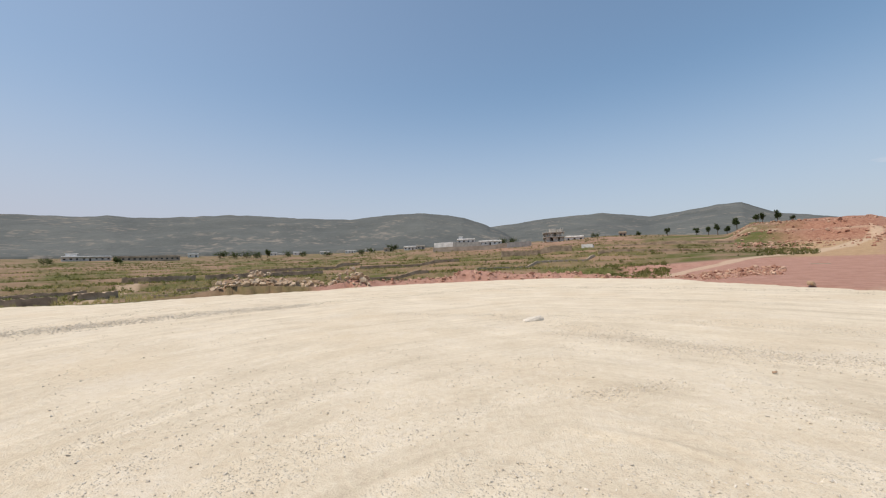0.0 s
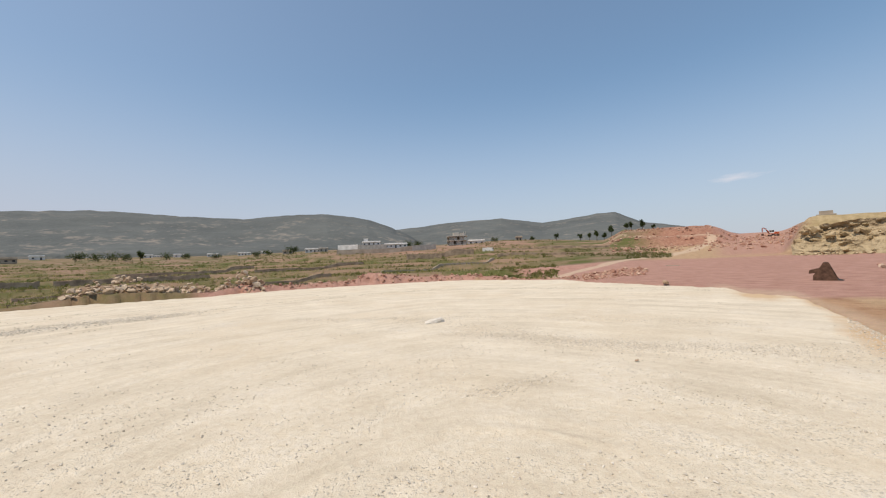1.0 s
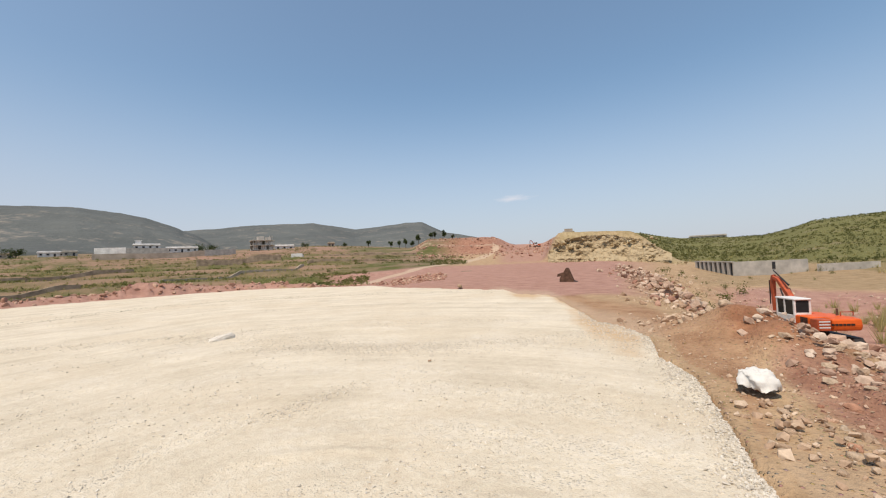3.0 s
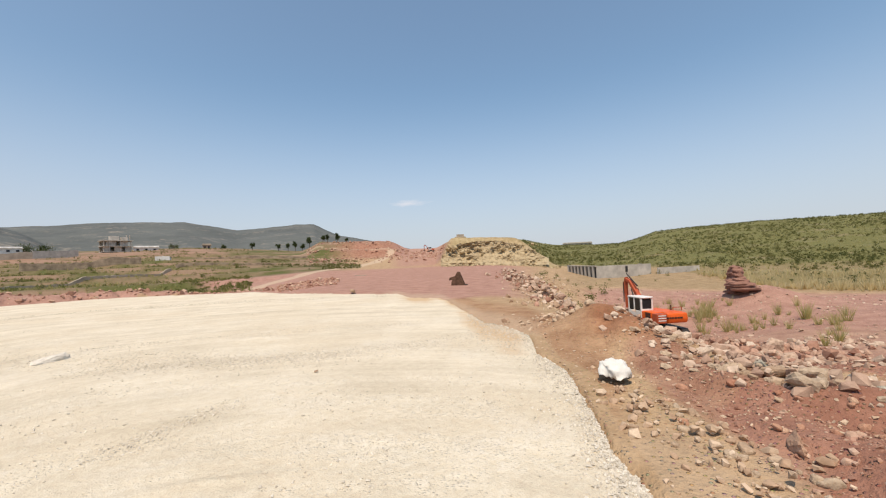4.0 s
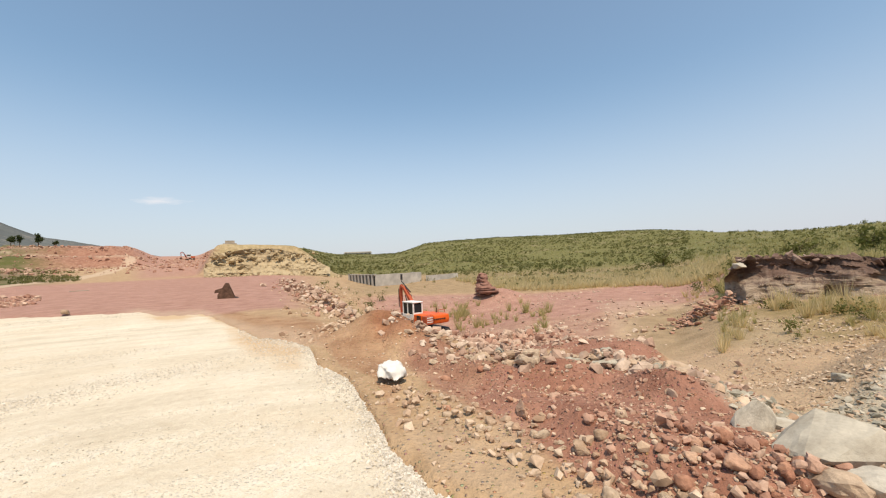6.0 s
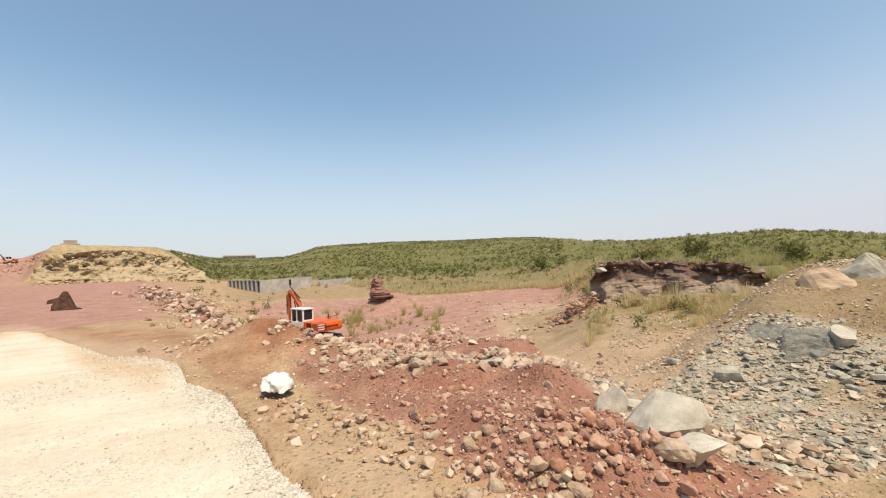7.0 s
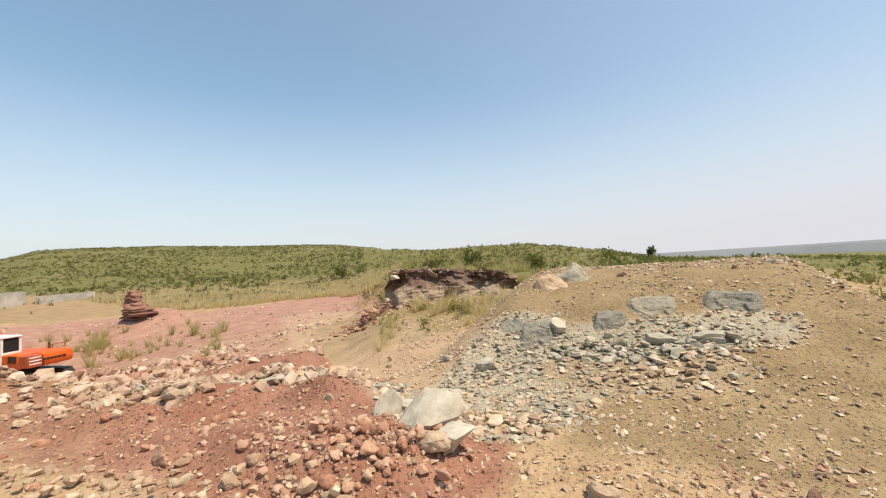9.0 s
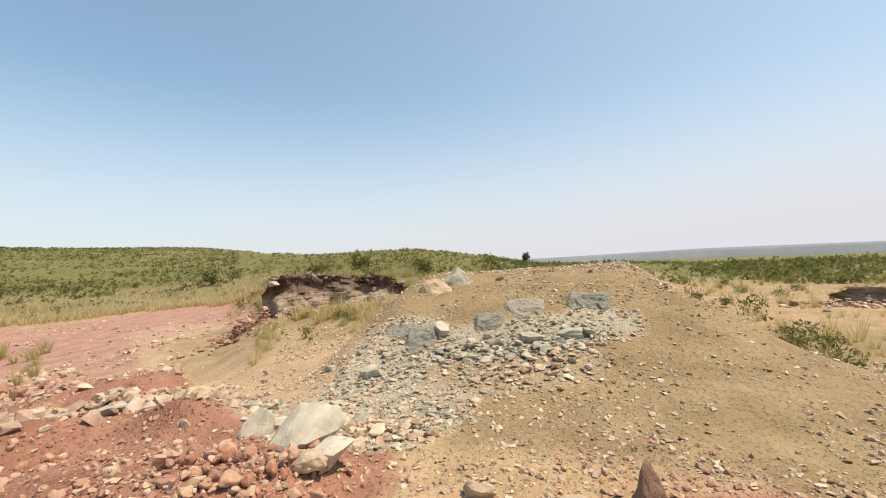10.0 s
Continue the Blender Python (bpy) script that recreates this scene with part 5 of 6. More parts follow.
def boulders_along(pts, n, width, lo, hi, key, kinds, mat, label, group, heap=0.0, power=1.6):
    P = np.array(pts, float)
    seg, t, o = rng.integers(0, len(pts) - 1, n), rng.uniform(0, 1, n), rng.normal(0, 1, (n, 2))
    for k, q in zip(range(n), sizes_of(n, lo, hi, power)):
        x, y = P[seg[k]] + (P[seg[k] + 1] - P[seg[k]]) * t[k] + o[k] * width
        boulder(x, y, q, key, kinds, mat, label, group, heap * math.exp(-float((o[k] ** 2).sum())))


FRONT = [at(68, 7.2), at(76, 5.7), at(86, 4.8), at(98, 4.2), at(106, 3.9)]
boulders_along(BERM[2:], 62, 0.34, 0.16, 0.56, T_, BIG_ROCKS, M_TAN, "tan blasted boulder on the berm", "boulders on the berm", 0.16)
boulders_along(BERM[:4], 34, 0.5, 0.16, 0.5, T_, BIG_SLABS, M_TAN, "flat tan blasted boulder on the berm", "boulders on the berm", 0.1)
boulders_along(BERM[1:], 14, 0.4, 0.26, 0.5, G_, BIG_SLABS, M_GREY, "grey blasted slab on the berm", "boulders on the berm", 0.16)
boulders(46, 103, 119, 3.9, 5.4, 0.08, 0.3, "red_round", BIG_ROUND, M_RED, "rounded red boulder in loose soil", "rounded red boulders", 0.08)
boulders_along(FRONT, 22, 0.36, 0.1, 0.28, "tan_round", BIG_ROUND, M_TAN, "rounded tan boulder in loose soil", "rounded tan boulders")
boulders_along(FRONT, 26, 0.3, 0.12, 0.32, T_, BIG_SLABS, M_TAN, "flat tan stone half buried in loose soil", "flat tan stones")
boulders(22, 72, 96, 6.0, 8.2, 0.1, 0.26, "red_round", BIG_ROUND, M_RED, "rounded red boulder in loose soil", "rounded red boulders", 0.0)
rock_heap(60, 69, 90, 18, 27, 0.35, 1.0, [BIG_ROCKS[i] for i in range(6)], MI_PINK, "tan boulders tumbled on the pit's edge", 0.2)
rock_heap(26, 72, 95, 17, 26, 0.3, 0.8, [BIG_ROCKS[i] for i in range(6)], MI_RED, "red boulders tumbled on the pit's edge", 0.2)


def ridge_of_rocks(name, pts, n, width, lo, hi, kinds, mat, label, heap):
    P = np.array(pts, float)
    seg, t = rng.integers(0, len(pts) - 1, n), rng.uniform(0, 1, n)
    o = rng.normal(0, 1, (n, 2))
    xs = P[seg, 0] + (P[seg + 1, 0] - P[seg, 0]) * t + o[:, 0] * width
    ys = P[seg, 1] + (P[seg + 1, 1] - P[seg, 1]) * t + o[:, 1] * width
    lift = heap * np.exp(-(o ** 2).sum(1)) * rng.uniform(0.2, 1, n)
    scatter(name, kinds, xs, ys, sizes_of(n, lo, hi, 1.7), mat, label, "rocks", zs=height(xs, ys) + lift)


STRIP = [at(53.4, 56), at(56.2, 42), at(59, 33), at(62.5, 27), at(66, 26)]
ridge_of_rocks("rock_strip", STRIP, 420, 1.2, 0.2, 0.85, ROCKS, MI_PINK, "strip of pale pinkish blasted rocks beside the embankment", 0.9)
ridge_of_rocks("rock_strip", STRIP, 160, 1.5, 0.2, 0.7, ROCKS, MI_RED, "strip of red blasted rocks beside the embankment", 0.6)
ridge_of_rocks("rock_strip", [at(60.5, 14.5), at(62.5, 16.5)], 70, 0.6, 0.12, 0.4, ROUND, MI_TAN, "tan stones gathered beside the clay heap", 0.25)
ridge_of_rocks("rock_strip", [at(69, 20), at(76, 23), at(84, 23), at(92, 20)], 260, 1.8, 0.2, 0.8, ROCKS + SLABS, MI_RED, "strip of pinkish rocks along the pit's edge", 0.5)
ridge_of_rocks("rock_strip", [at(69, 13)] + BERM, 420, 0.5, 0.07, 0.34, ROCKS, MI_PINK, "tan rocks spilling along the berm", 0.25)
ridge_of_rocks("rock_strip", FRONT, 320, 0.42, 0.04, 0.2, ROCKS, MI_TAN, "rounded tan stones along the near edge of the slope", 0.1)
ridge_of_rocks("rock_strip", [at(99, 5.4), at(108, 4.7), at(118, 4.4)], 260, 0.5, 0.04, 0.2, ROUND + ROCKS, MI_RED, "rounded red stones in loose soil", 0.15)
ridge_of_rocks("rock_strip", [at(106, 24), at(109, 25), at(112, 24.6)], 200, 0.9, 0.15, 0.6, PLATES, MI_RED, "red plates fallen from the outcrop", 0.7)
ridge_of_rocks("ledge_plates", [at(175.5, 37), at(179, 39), at(186, 39)], 190, 0.9, 0.2, 0.8, PLATES + SLABS, MI_PINK, "broken plates below the low ledge", 0.4)
ridge_of_rocks("outcrop_plates", [at(111.5, 26.3), at(120, 26.4), at(129, 26.4)], 150, 0.5, 0.15, 0.75, SLABS, stone("ledge_plates", ((0.28, 0.165, 0.125), (0.46, 0.32, 0.24)), 3, 0.05, True), "layered dark red plates along the outcrop's lip", 1.1)
n = 260
az, rr = rng.uniform(110.8, 128.6, n), 25.5 + rng.uniform(0.1, 1.5, n)
xs, ys = rr * np.sin(np.radians(az)), rr * np.cos(np.radians(az))
crown = np.interp(az, (110.2, 111.5, 113, 120, 125, 127.6, 130), (0.9, 1.65, 1.9, 1.75, 1.55, 1.3, 0.6))
scatter("crown_plates", PLATES + SLABS, xs, ys, sizes_of(n, 0.15, 0.7, 1.4), M_CROWN, "broken dark plates along the crown of the outcrop", "rocks", zs=crown - rng.uniform(0.0, 0.55, n), tilt=0.7)
boulders(14, 60, 65, 12.5, 16, 0.22, 0.5, "tan_round", BIG_ROUND, M_TAN, "rounded tan boulder beside the clay heap", "stones by the clay heap", 0.1)
rock_heap(220, -41, -31, 43.2, 47.5, 0.3, 1.05, ROCKS + SLABS, MI_LIGHT, "heap of pale blasted rocks at the road's edge", 1.5)
rock_heap(90, -32, -26.5, 44.5, 48, 0.3, 0.9, ROCKS + SLABS, MI_LIGHT, "heap of tan blasted rocks at the road's edge", 1.4)
rock_heap(120, -27, -21.3, 44.5, 48.5, 0.3, 0.95, ROCKS, MI_LIGHT, "heap of pale blasted rocks at the road's edge", 1.4)
boulders(14, -58, -54, 49, 52, 0.3, 0.8, T_, BIG_ROCKS, M_TAN, "tan stone at the road's edge", "stones at the road's edge", 0.3)
rock_heap(40, 105.5, 111, 22.5, 27, 0.25, 0.7, BIG_SLABS, MI_RED, "red slabs fallen from the outcrop", 0.8)
boulders(26, 126, 157, 8.4, 10.6, 0.14, 0.36, G_, BIG_SLABS, M_GREY, "loose grey shale slab on the mound", "shale slabs on the mound", 0.0)


# ---- loose stone, gravel ----
def clumpy(xs, ys, scale, k, least):
    keep = vnoise(xs / scale, ys / scale, k) + 0.5 * vnoise(xs * 3 / scale, ys * 3 / scale, k + 1) + rng.uniform(-0.4, 0.4, len(xs)) > least
    return xs[keep], ys[keep]


def zone_pick(n, a0, a1, r0, r1, which, least=0.25, power=1.0, fuzz=0.2):
    xs, ys = sector(n, a0, a1, r0, r1, power)
    keep = which(*zones(xs, ys)) + rng.uniform(-fuzz, fuzz, n) > least
    return xs[keep], ys[keep]


def off_heap(xs, ys):
    """Leave the clay heap nearly bare."""
    keep = (((xs - 11.6) / 1.7) ** 2 + ((ys - 4.7) / 1.4) ** 2 > 1) | (rng.uniform(0, 1, len(xs)) < 0.12)
    return xs[keep], ys[keep]


def grade(xs, ys, near, far):
    """Sizes that grow with the distance from the middle of the site, since small ones do not tell there."""
    r = np.hypot(xs, ys)
    lo, hi = near[0] + (far[0] - near[0]) * S(r, 4, 45), near[1] + (far[1] - near[1]) * S(r, 4, 45)
    return lo * (hi / lo) ** (rng.uniform(0, 1, len(xs)) ** 2.6)


xs, ys = off_heap(*zone_pick(15000, 60, 126, 3.6, 17, lambda a, b, c: a[0], 0.45, 1.1, 0.4))
scatter("red_rubble", CHIPS + ROCKS[:2], xs, ys, grade(xs, ys, (0.018, 0.12), (0.05, 0.34)), MI_RED, "loose red sandstone rubble on the spoil slope", "rubble")
xs, ys = off_heap(*clumpy(*sector(9000, 56, 112, 3.4, 16, 1.2), 1.2, 201, 0.0))
scatter("tan_rubble", CHIPS + ROCKS[:2], xs, ys, grade(xs, ys, (0.014, 0.12), (0.05, 0.34)), MI_TAN, "loose tan sandstone rubble on the spoil slope", "rubble")
xs, ys = clumpy(*sector(11000, 66, 112, 11, 52, 1.2), 3, 205, -0.05)
scatter("pit_rubble", CHIPS + PLATES, xs, ys, sizes_of(len(xs), 0.05, 0.45, 2.6), MI_PINK, "pinkish rubble strewn over the pit floor", "rubble")
xs, ys = off_heap(*clumpy(*sector(2600, 53, 72, 12, 60), 5, 151, 0.1))
scatter("strip_rubble", ROCKS[:4] + CHIPS, xs, ys, sizes_of(len(xs), 0.06, 0.5, 2.4), MI_TAN, "tan and pink rubble beside the embankment", "rubble")
xs, ys = off_heap(*clumpy(*sector(2600, 64, 102, 11, 31), 3, 161, 0.15))
scatter("slope_rubble", ROCKS + PLATES[:2], xs, ys, sizes_of(len(xs), 0.08, 0.5, 2.2), MI_PINK, "pinkish rubble on the slope down to the pit", "rubble")
xs, ys = clumpy(*zone_pick(30000, 108, 162, 5.0, 12, lambda a, b, c: a[1], 0.55, 1.0, 0.4), 0.7, 141, -0.2)
half = rng.uniform(0, 1, len(xs)) < 0.25
scatter("shale_rubble", PLATES, xs[half], ys[half], sizes_of(int(half.sum()), 0.03, 0.22, 2.4), MI_TAN, "tan plates among the broken shale", "rubble", tilt=0.45)
xs, ys = xs[~half], ys[~half]
scatter("shale_rubble", PLATES, xs, ys, sizes_of(len(xs), 0.025, 0.22, 2.6), MI_GREY, "broken grey shale plates on the mound", "rubble", tilt=0.45)
ridge_of_rocks("shale_row", [at(134, 9.4), at(141, 9.2), at(148, 9.2), at(155, 9.9)], 260, 0.32, 0.08, 0.36, PLATES + SLABS, MI_GREY, "row of broken shale plates across the mound", 0.1)
ridge_of_rocks("shale_row", [at(139, 8.0), at(147, 8.3), at(153, 8.8)], 160, 0.4, 0.06, 0.3, PLATES, MI_LIGHT, "scattered tan plates below the shale", 0.05)
ridge_of_rocks("shale_row", [at(118, 6.4), at(124, 6.2), at(131, 6.0)], 260, 0.3, 0.07, 0.3, PLATES + SLABS, MI_LIGHT, "broken pale plates beside the large boulders", 0.1)
xs, ys = clumpy(*sector(34000, 112, 188, 3.6, 21, 0.9), 1.3, 143, -0.25)
scatter("mound_stones", CHIPS + PLATES[:2], xs, ys, grade(xs, ys, (0.024, 0.14), (0.1, 0.44)), MI_LIGHT, "small tan stones on the mound's slope", "stones")
xs, ys = sector(1600, 150, 190, 3.3, 6.2)
scatter("red_edge_stones", CHIPS, xs, ys, sizes_of(len(xs), 0.02, 0.14), MI_RED, "small red stones on loose soil", "stones")
xs, ys = sector(5000, -24, 30, 44, 62)
keep = np.hypot(xs, ys) > pad_edge(wrap(np.degrees(np.arctan2(xs, ys)))) + 0.5
scatter("berm_rubble", ROCKS[:4], xs[keep], ys[keep], sizes_of(int(keep.sum()), 0.1, 0.8, 2.6), MI_RED, "red rubble on the bank at the road's edge", "rubble")
xs, ys = sector(300, 45, 61, 98, 107)
scatter("bank_rubble", SLABS + PLATES, xs, ys, sizes_of(len(xs), 0.3, 1.6, 1.8), MI_YELLOW, "yellow sandstone blocks broken out of the cut bank", "rubble")
xs, ys = sector(260, 45, 58, 104.5, 107.5)
scatter("bank_blocks", ROCKS + SLABS, xs, ys, sizes_of(len(xs), 0.5, 2.2), MI_YELLOW, "yellow blocks loosened on the face of the cut bank", "rubble", zs=rng.uniform(0.8, 6.5, len(xs)))
xs, ys = sector(1300, 26, 45, 150, 262, 0.6)
scatter("hill_rubble", ROCKS, xs, ys, sizes_of(len(xs), 0.4, 2.2), MI_RED, "red rocks on the far cut", "rubble")
n = 28000
az = rng.uniform(48, 104, n)
inward = rng.exponential(0.16, n) * np.interp(az, (53, 57, 64, 75), (9, 6, 4.5, 2.6)) - 0.16
rr = pad_edge(az) - inward
xs, ys = rr * np.sin(np.radians(az)), rr * np.cos(np.radians(az))
zs = np.where(inward > 0, pad_z(xs, ys), -0.06)
scatter("edge_gravel", CHIPS, xs, ys, sizes_of(n, 0.014, 0.07, 1.5), MI_WHITE, "loose white gravel along the road's edge", "gravel", zs=zs)
xs, ys = sector(22000, -58, 70, 2.6, 20, 1.25)
keep = (vnoise(xs / 1.7, ys / 1.7, 51) + 0.5 * vnoise(xs / 0.5, ys / 0.5, 52) > 0.05) & (np.hypot(xs, ys) < pad_edge(wrap(np.degrees(np.arctan2(xs, ys)))) - 0.2)
xs, ys = xs[keep], ys[keep]
scatter("loose_gravel", CHIPS, xs, ys, sizes_of(len(xs), 0.012, 0.062, 1.6), MI_WHITE, "loose white stones strewn over the road", "gravel", zs=pad_z(xs, ys))

xs, ys = sector(60000, -60, 62, 5, 34, 1.1)
tu, tw = track_of(xs, ys)
keep = (fbm(tu / 1.5, tw * 0.55, 83, 3) + 0.35 * vnoise(xs / 0.8, ys / 0.8, 84) > 0.36) & (np.hypot(xs, ys) < pad_edge(wrap(np.degrees(np.arctan2(xs, ys)))) - 0.3)
xs, ys = xs[keep], ys[keep]
scatter("rutted_gravel", CHIPS, xs, ys, grade(xs, ys, (0.014, 0.05), (0.05, 0.14)), MI_GRAVEL, "bands of loose gravel along old wheel tracks", "gravel", zs=pad_z(xs, ys), sink=0.25)
xs, ys = sector(9000, -58, 70, 2.6, 17, 1.25)
keep = (vnoise(xs / 2.1, ys / 2.1, 57) + 0.5 * vnoise(xs / 0.6, ys / 0.6, 58) > 0.15) & (np.hypot(xs, ys) < pad_edge(wrap(np.degrees(np.arctan2(xs, ys)))) - 0.2)
xs, ys = xs[keep], ys[keep]
scatter("loose_grit", CHIPS, xs, ys, sizes_of(len(xs), 0.008, 0.026, 1.8), MI_GRAVEL, "loose grey grit strewn over the road", "gravel", zs=pad_z(xs, ys))


def windrow(name, pts, n, width, lo, hi):
    seg = rng.integers(0, len(pts) - 1, n)
    t = rng.uniform(0, 1, n)
    P = np.array(pts, float)
    xs = P[seg, 0] + (P[seg + 1, 0] - P[seg, 0]) * t + rng.normal(0, width, n)
    ys = P[seg, 1] + (P[seg + 1, 1] - P[seg, 1]) * t + rng.normal(0, width, n)
    scatter(name, CHIPS, xs, ys, sizes_of(n, lo, hi, 1.6), MI_GREY if lo > 0.03 else MI_WHITE, "low ridge of loose grey gravel left by a grader", "gravel", zs=pad_z(xs, ys))


windrow("gravel_ridge", [(-28, 4), (-20.6, 12.3), (-17.9, 17.4), (-12.8, 22.4)], 9000, 0.75, 0.03, 0.12)
windrow("gravel_ridge", [(-1.5, 16.2), (1.9, 13.2), (3.4, 10.2), (5.0, 9.0), (8.4, 7.4)], 5200, 0.5, 0.018, 0.06)
windrow("gravel_ridge", [(-6, 17.5), (2.5, 15.5), (9.5, 11.5)], 3200, 0.4, 0.018, 0.06)
windrow("gravel_ridge", [(0.4, 12.6), (3.1, 10.6), (5.2, 9.1), (9.3, 7.9)], 4200, 0.28, 0.016, 0.06)
windrow("gravel_ridge", [(0.5, 6.4), (1.3, 6.9), (2.2, 7.2)], 900, 0.16, 0.014, 0.05)


# ---- plants ----
def bush_kind(seed, n, spread=0.5, tall=0.8, leaf=0.17):
    """A bush about one metre across made of leaf clumps on unseen twigs: verts, triangles."""
    g = np.random.default_rng(seed)
    lobes = g.normal(size=(5, 3)) * np.array([0.22, 0.22, 0.12]) + np.array([0, 0, tall * 0.5])
    c = lobes[g.integers(0, 5, n)] + g.normal(size=(n, 3)) * np.array([0.15, 0.15, 0.15]) * spread / 0.5
    c[:, 2] = np.abs(c[:, 2])
    v = (c[:, None, :] + g.normal(size=(n, 3, 3)) * leaf * 0.62).reshape(-1, 3)
    v[:, 2] = np.maximum(v[:, 2], 0.0)
    return v, np.arange(3 * n).reshape(-1, 3)


def tuft_kind(seed, n, lean=0.35, wide=0.035):
    g = np.random.default_rng(seed)
    V = []
    for _ in range(n):
        a, b = g.uniform(0, 6.28), g.uniform(0, 6.28)
        rad, ln = g.uniform(0, 0.16), g.uniform(0.55, 1.0)
        bx, by = rad * math.cos(a), rad * math.sin(a)
        tip = (bx + lean * ln * g.uniform(0.2, 1.2) * math.cos(a), by + lean * ln * g.uniform(0.2, 1.2) * math.sin(a), ln)
        wx, wy = wide * math.cos(b), wide * math.sin(b)
        V += [(bx - wx, by - wy, 0), (bx + wx, by + wy, 0), tip]
    return np.array(V), np.arange(3 * n).reshape(-1, 3)


BUSH = [bush_kind(i, 130, leaf=0.085) for i in range(5)]
BUSH_FAR = [bush_kind(20 + i, 26, tall=0.38, leaf=0.22) for i in range(4)]
TUFT = [tuft_kind(40 + i, 40, 0.45, 0.016) for i in range(5)]
TUFT_FAR = [tuft_kind(60 + i, 14, 0.5, 0.06) for i in range(4)]
GRASSY = lambda a, b, c: b[0] * (1 - c[1])


xs, ys = clumpy(*zone_pick(26000, 56, 142, 55, 330, GRASSY, 0.5, 0.9), 14, 61, -0.4)
keep = (wrap(np.degrees(np.arctan2(xs, ys))) < 107) | (rng.uniform(0, 1, len(xs)) < 0.3)
xs, ys = xs[keep], ys[keep]
scatter("hill_scrub", BUSH_FAR, xs, ys, sizes_of(len(xs), 0.4, 1.3, 1.7), F_HILL, "green thorn scrub dotted over the hill", "scrub", 0.3, tilt=0.05)
xs, ys = zone_pick(3500, 58, 142, 60, 200, GRASSY, 0.5, 0.9)
scatter("hill_grass", TUFT_FAR, xs, ys, sizes_of(len(xs), 0.3, 0.8, 1.2), F_GRASS, "yellow-green grass tufts on the hill", "grass", 0.3, tilt=0.05)
xs, ys = zone_pick(6500, 74, 112, 53, 82, GRASSY, 0.25)
scatter("hill_foot_grass", TUFT_FAR, xs, ys, sizes_of(len(xs), 0.4, 1.1, 1.0), F_DRY, "tall dry grass along the foot of the hill", "grass", 0.3, tilt=0.05)
xs, ys = zone_pick(4200, 108, 190, 26, 120, GRASSY, 0.4, 1.3)
keep = (wrap(np.degrees(np.arctan2(xs, ys))) < 158) | (rng.uniform(0, 1, len(xs)) < 0.3)
xs, ys = xs[keep], ys[keep]
scatter("plateau_grass", TUFT, xs, ys, sizes_of(len(xs), 0.4, 1.1, 1.2), F_GRASS, "grass tufts on the plateau behind the outcrop", "grass", 0.3, tilt=0.05)
xs, ys = clumpy(*zone_pick(2000, 106, 190, 29, 220, GRASSY, 0.35, 1.2), 14, 71, 0.35)
scatter("plateau_scrub", BUSH, xs, ys, sizes_of(len(xs), 0.4, 1.7, 1.7), F_SCRUB, "green shrubs on the plateau behind the outcrop", "scrub", 0.3, tilt=0.05)
xs, ys = clumpy(*sector(520, 109.5, 127.5, 17, 23.5), 1.5, 75, 0.4)
scatter("slope_grass", TUFT, xs, ys, sizes_of(len(xs), 0.2, 0.75, 1.2), F_GRASS, "green and dry grass below the outcrop", "grass", 0.3, tilt=0.08)
xs, ys = clumpy(*sector(520, 109.5, 128, 16.5, 23), 1.4, 85, 0.45)
scatter("slope_dry_grass", TUFT, xs, ys, sizes_of(len(xs), 0.25, 1.0, 1.2), F_DRY, "tall straw-coloured grass below the outcrop", "grass", 0.3, tilt=0.08)
xs, ys = clumpy(*sector(60, 110, 127, 17.5, 23.5), 2.0, 77, 0.2)
scatter("slope_weeds", BUSH, xs, ys, sizes_of(len(xs), 0.3, 0.8, 1.2), F_SCRUB, "low green weeds below the outcrop", "scrub", 0.3, tilt=0.05)
xs, ys = clumpy(*sector(620, 158, 190, 15, 60, 1.2), 3.2, 95, 0.3)
keep = (xs * math.cos(radians(148)) - ys * math.sin(radians(148))) > 5.6
scatter("gully_dry_grass", TUFT, xs[keep], ys[keep], sizes_of(int(keep.sum()), 0.4, 1.3, 1.2), F_DRY, "straw-coloured grass in the gully beside the mound", "grass", 0.3, tilt=0.08)
xs, ys = clumpy(*sector(1500, 106, 160, 27, 110, 1.2), 6, 97, 0.2)
scatter("plateau_dry_grass", TUFT, xs, ys, sizes_of(len(xs), 0.35, 1.0, 1.2), F_DRY, "straw-coloured grass on the plateau behind the outcrop", "grass", 0.3, tilt=0.08)
xs, ys = clumpy(*sector(420, 158, 190, 15, 70, 1.1), 4, 99, 0.2)
keep = (xs * math.cos(radians(148)) - ys * math.sin(radians(148))) > 5.6
scatter("gully_scrub", BUSH, xs[keep], ys[keep], sizes_of(int(keep.sum()), 0.5, 1.3, 1.2), F_SCRUB, "green shrubs in the gully beside the mound", "scrub", 0.3, tilt=0.05)
xs, ys = sector(22, 167.5, 170.5, 19, 22.5)
scatter("tall_dry_grass", TUFT, xs, ys, sizes_of(len(xs), 1.0, 1.7, 1.0), F_DRY, "clump of tall straw-coloured grass", "grass", 0.3, tilt=0.08)
xs, ys = clumpy(*sector(6500, 140, 192, 55, 700, 1.5), 18, 171, -0.1)
scatter("plain_scrub", BUSH_FAR, xs, ys, np.minimum(1, np.hypot(xs, ys) / 150 + 0.2) * sizes_of(len(xs), 0.9, 3.4, 1.6), F_SCRUB, "green scrub over the plain below the mound", "scrub", 0.3, tilt=0.05)
xs, ys = clumpy(*sector(160, 57, 74, 34, 95), 9, 181, 0.1)
scatter("bank_scrub", BUSH, xs, ys, sizes_of(len(xs), 0.4, 1.2, 1.5), F_SCRUB, "scattered low bushes on the bare slope", "scrub", 0.3, tilt=0.05)
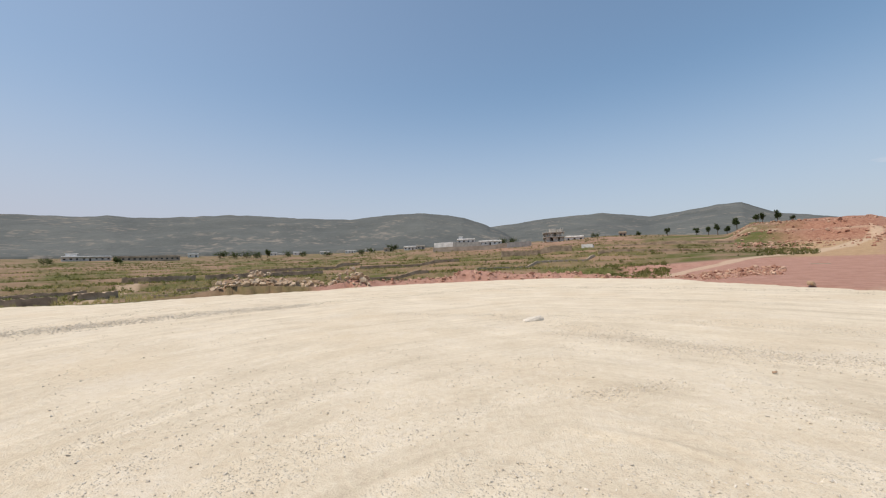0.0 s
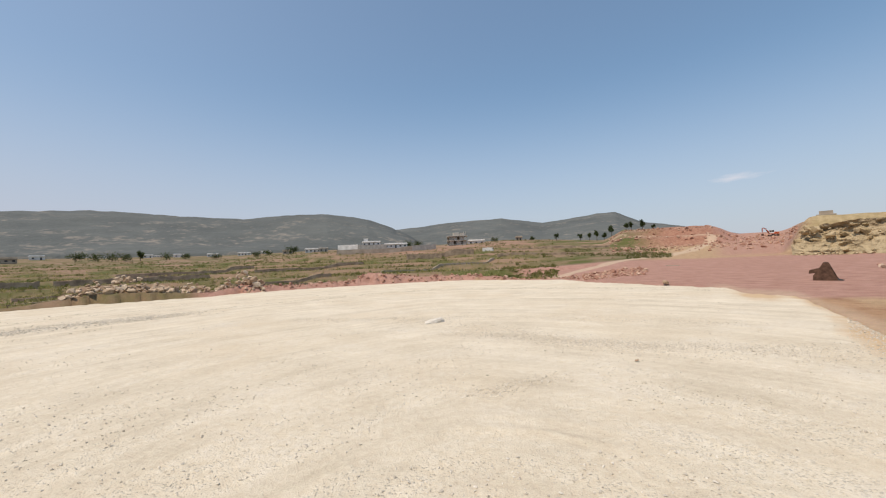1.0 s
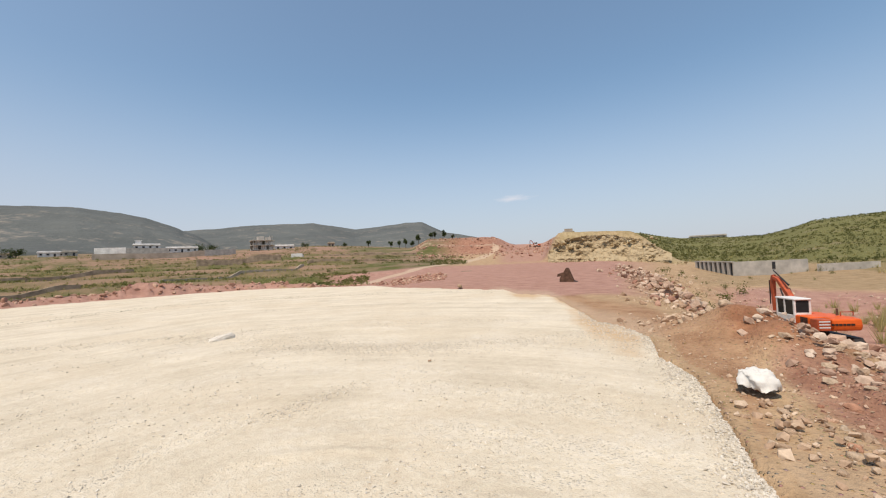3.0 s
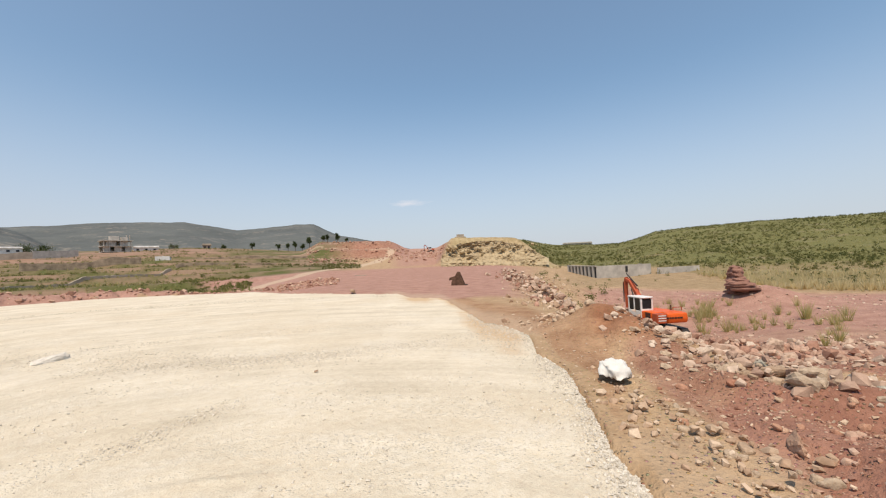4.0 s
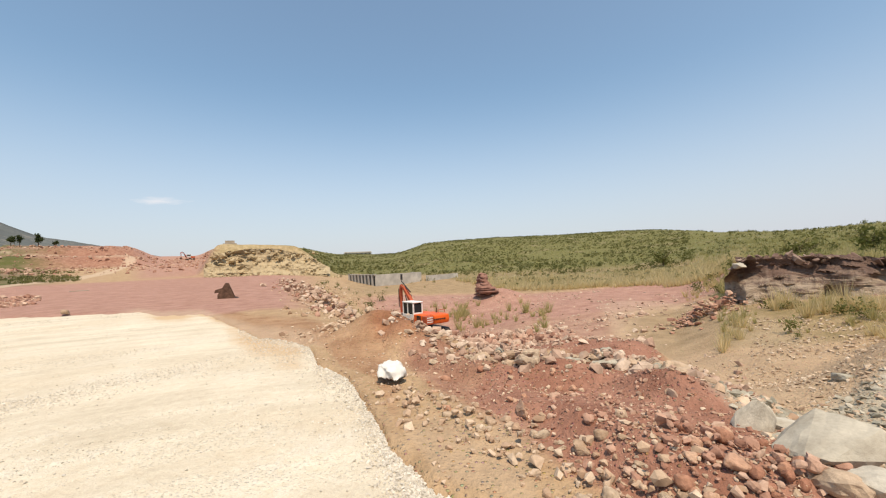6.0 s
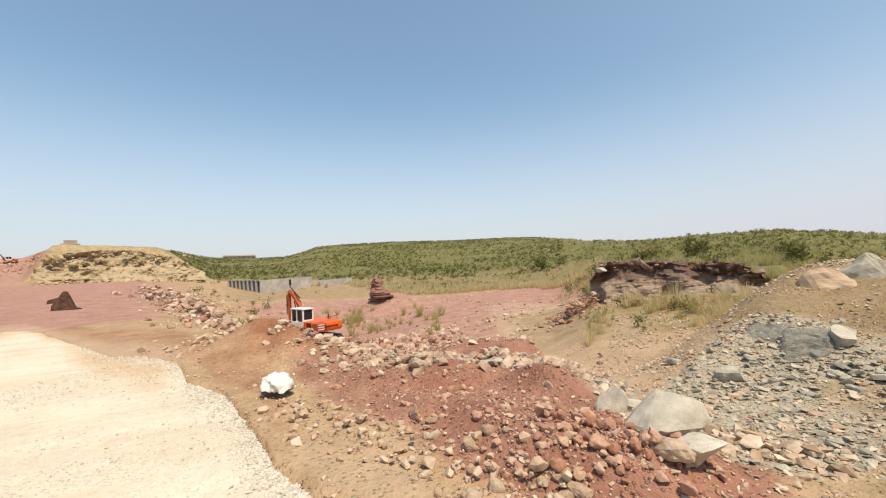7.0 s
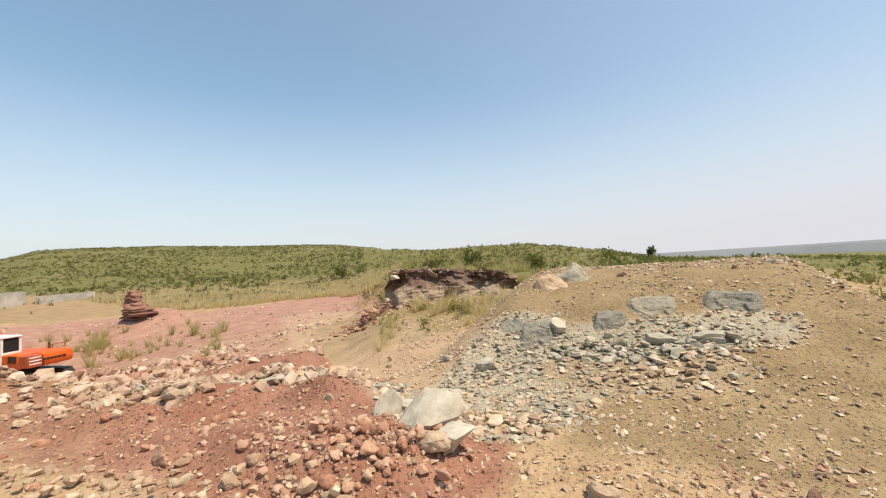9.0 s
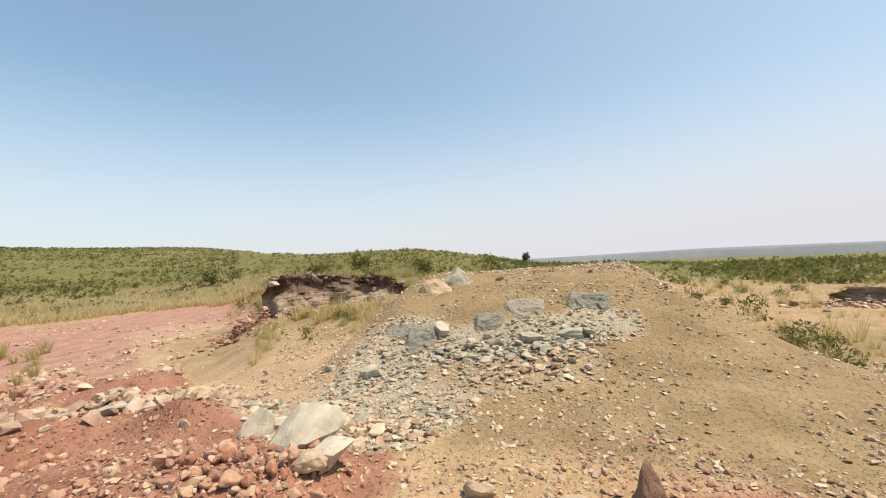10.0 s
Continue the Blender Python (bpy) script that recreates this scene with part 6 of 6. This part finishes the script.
xs, ys = clumpy(*sector(260, 66, 90, 26, 44), 5, 105, 0.1)
scatter("pit_grass", TUFT, xs, ys, sizes_of(len(xs), 0.5, 1.3, 1.2), F_GRASS, "sparse grass tufts in the pit", "grass", 0.3, tilt=0.08)
xs, ys = clumpy(*sector(19000, -64, 19, 56, 330, 1.2), 16, 111, -0.1)
scatter("field_scrub", BUSH_FAR, xs, ys, sizes_of(len(xs), 0.35, 1.3, 1.6), F_SCRUB, "low green weeds and shrubs on the terraced fields", "scrub", 0.3, tilt=0.05)
xs, ys = clumpy(*sector(9000, -64, 17, 58, 220, 1.2), 12, 121, -0.1)
scatter("field_grass", TUFT_FAR, xs, ys, sizes_of(len(xs), 0.3, 0.9, 1.2), F_GRASS, "rough grass on the terraced fields", "grass", 0.3, tilt=0.05)
xs, ys = clumpy(*sector(1100, 20, 33, 112, 190), 14, 131, -0.1)
scatter("track_scrub", BUSH_FAR, xs, ys, sizes_of(len(xs), 0.5, 1.4, 1.4), F_HILL, "green shrubs beside the dirt track", "scrub", 0.3, tilt=0.05)


def tree(x, y, h, wide, leaves, mat, label, seed, group="", trunk=0.35, name="tree"):
    g = np.random.default_rng(seed)
    tr = empty(name, pose(x, y, ground_z(x, y) - 0.1), label, "tree", group)
    bm = bmesh.new()
    bmesh.ops.create_cone(bm, cap_ends=True, segments=9, radius1=h * 0.035, radius2=h * 0.014, depth=h * 0.75, matrix=pose(0, 0, h * 0.375))
    for k in range(6):
        a, z0, ln = g.uniform(0, 6.28), h * g.uniform(trunk, 0.65), wide * g.uniform(0.3, 0.5)
        A, B = Vector((0, 0, z0)), Vector((ln * math.cos(a), ln * math.sin(a), z0 + ln * 0.9))
        bmesh.ops.create_cone(bm, cap_ends=True, segments=6, radius1=h * 0.014, radius2=h * 0.005, depth=(B - A).length,
                              matrix=Matrix.Translation((A + B) / 2) @ (B - A).to_track_quat("Z", "Y").to_matrix().to_4x4())
    part("trunk", bm, M_BARK, tr)
    lobes = g.normal(size=(9, 3)) * np.array([wide * 0.2, wide * 0.2, h * 0.13]) + np.array([0, 0, h * (0.5 + trunk * 0.5)])
    c = lobes[g.integers(0, 9, leaves)] + g.normal(size=(leaves, 3)) * wide * 0.11
    v = (c[:, None, :] + g.normal(size=(leaves, 3, 3)) * 0.085 * h ** 0.8).reshape(-1, 3)
    cr = new("crown", mesh_of("crown", v, np.arange(3 * leaves).reshape(-1, 3), [mat]))
    cr.parent = tr
    return tr


for i, (az, h, w) in enumerate(((19.3, 5.2, 2.6), (22.4, 5.0, 2.2), (23.6, 5.6, 2.6), (24.5, 6.4, 2.4), (25.4, 5.4, 3.2), (26.35, 7.0, 3.4), (28.1, 6.4, 3.6), (28.7, 6.6, 2.6), (30.0, 7.4, 4.6), (31.2, 4.2, 3.0))):
    X, Y = at(az, 290 + 3 * (i % 3) if az < 27 else 252)
    h, w = (h, w) if az < 27 else (h * 0.75, w * 0.75)
    tree(X, Y, h, w, 420, F_DARK, "slim dark green roadside tree", 900 + i, "row of trees on the rise", 0.45)
for i, (az, r, h, w) in enumerate(((-39.2, 380, 7, 9), (-37.6, 385, 6, 8), (-36.2, 380, 6, 10), (-35, 385, 5.5, 8), (-33.7, 400, 8.5, 4), (-31.2, 400, 5.5, 9), (-29.4, 410, 5, 6), (-26.2, 400, 5, 7), (-21.8, 380, 5, 7), (-20.3, 380, 5.5, 6), (-17.1, 350, 7, 7),
                                  (-1.6, 350, 6, 10), (-0.3, 355, 6, 9), (10.8, 310, 3.4, 5), (16.0, 300, 3.0, 3), (-55, 320, 4, 6), (-49.2, 320, 5, 4))):
    X, Y = at(az, r)
    tree(X, Y, h * 0.95, w * 1.3, 500, F_DARK, "round dark green tree in the valley", 950 + i, "", 0.15)
X, Y = at(145.8, 150)
tree(X, Y, 4.6, 3.4, 500, F_DARK, "lone round tree on the plateau's edge", 990, "", 0.3)
for i, (az, r, h, w) in enumerate(((117, 48, 2.2, 2.6), (122.5, 55, 2.6, 3.0), (131, 40, 2.0, 2.4), (134.5, 46, 1.8, 2.2), (104, 95, 3, 4))):
    X, Y = at(az, r)
    tree(X, Y, h, w, 420, F_SCRUB, "dense green shrub on the plateau", 970 + i, "", 0.05, "shrub")
X, Y = at(33.0, 66)
bm = boxed(-0.9, 0.9, -0.1, 0.1, 0, 0.1, 0.01)
me = D.meshes.new("plank")
bm.to_mesh(me)
bm.free()
me.materials.append(M_BEIGE)
pl = tagged(new("plank", me), "weathered pale timber lying on the red ground", "plank")
pl.matrix_world = pose(X, Y, ground_z(X, Y), 0, 0, -33)
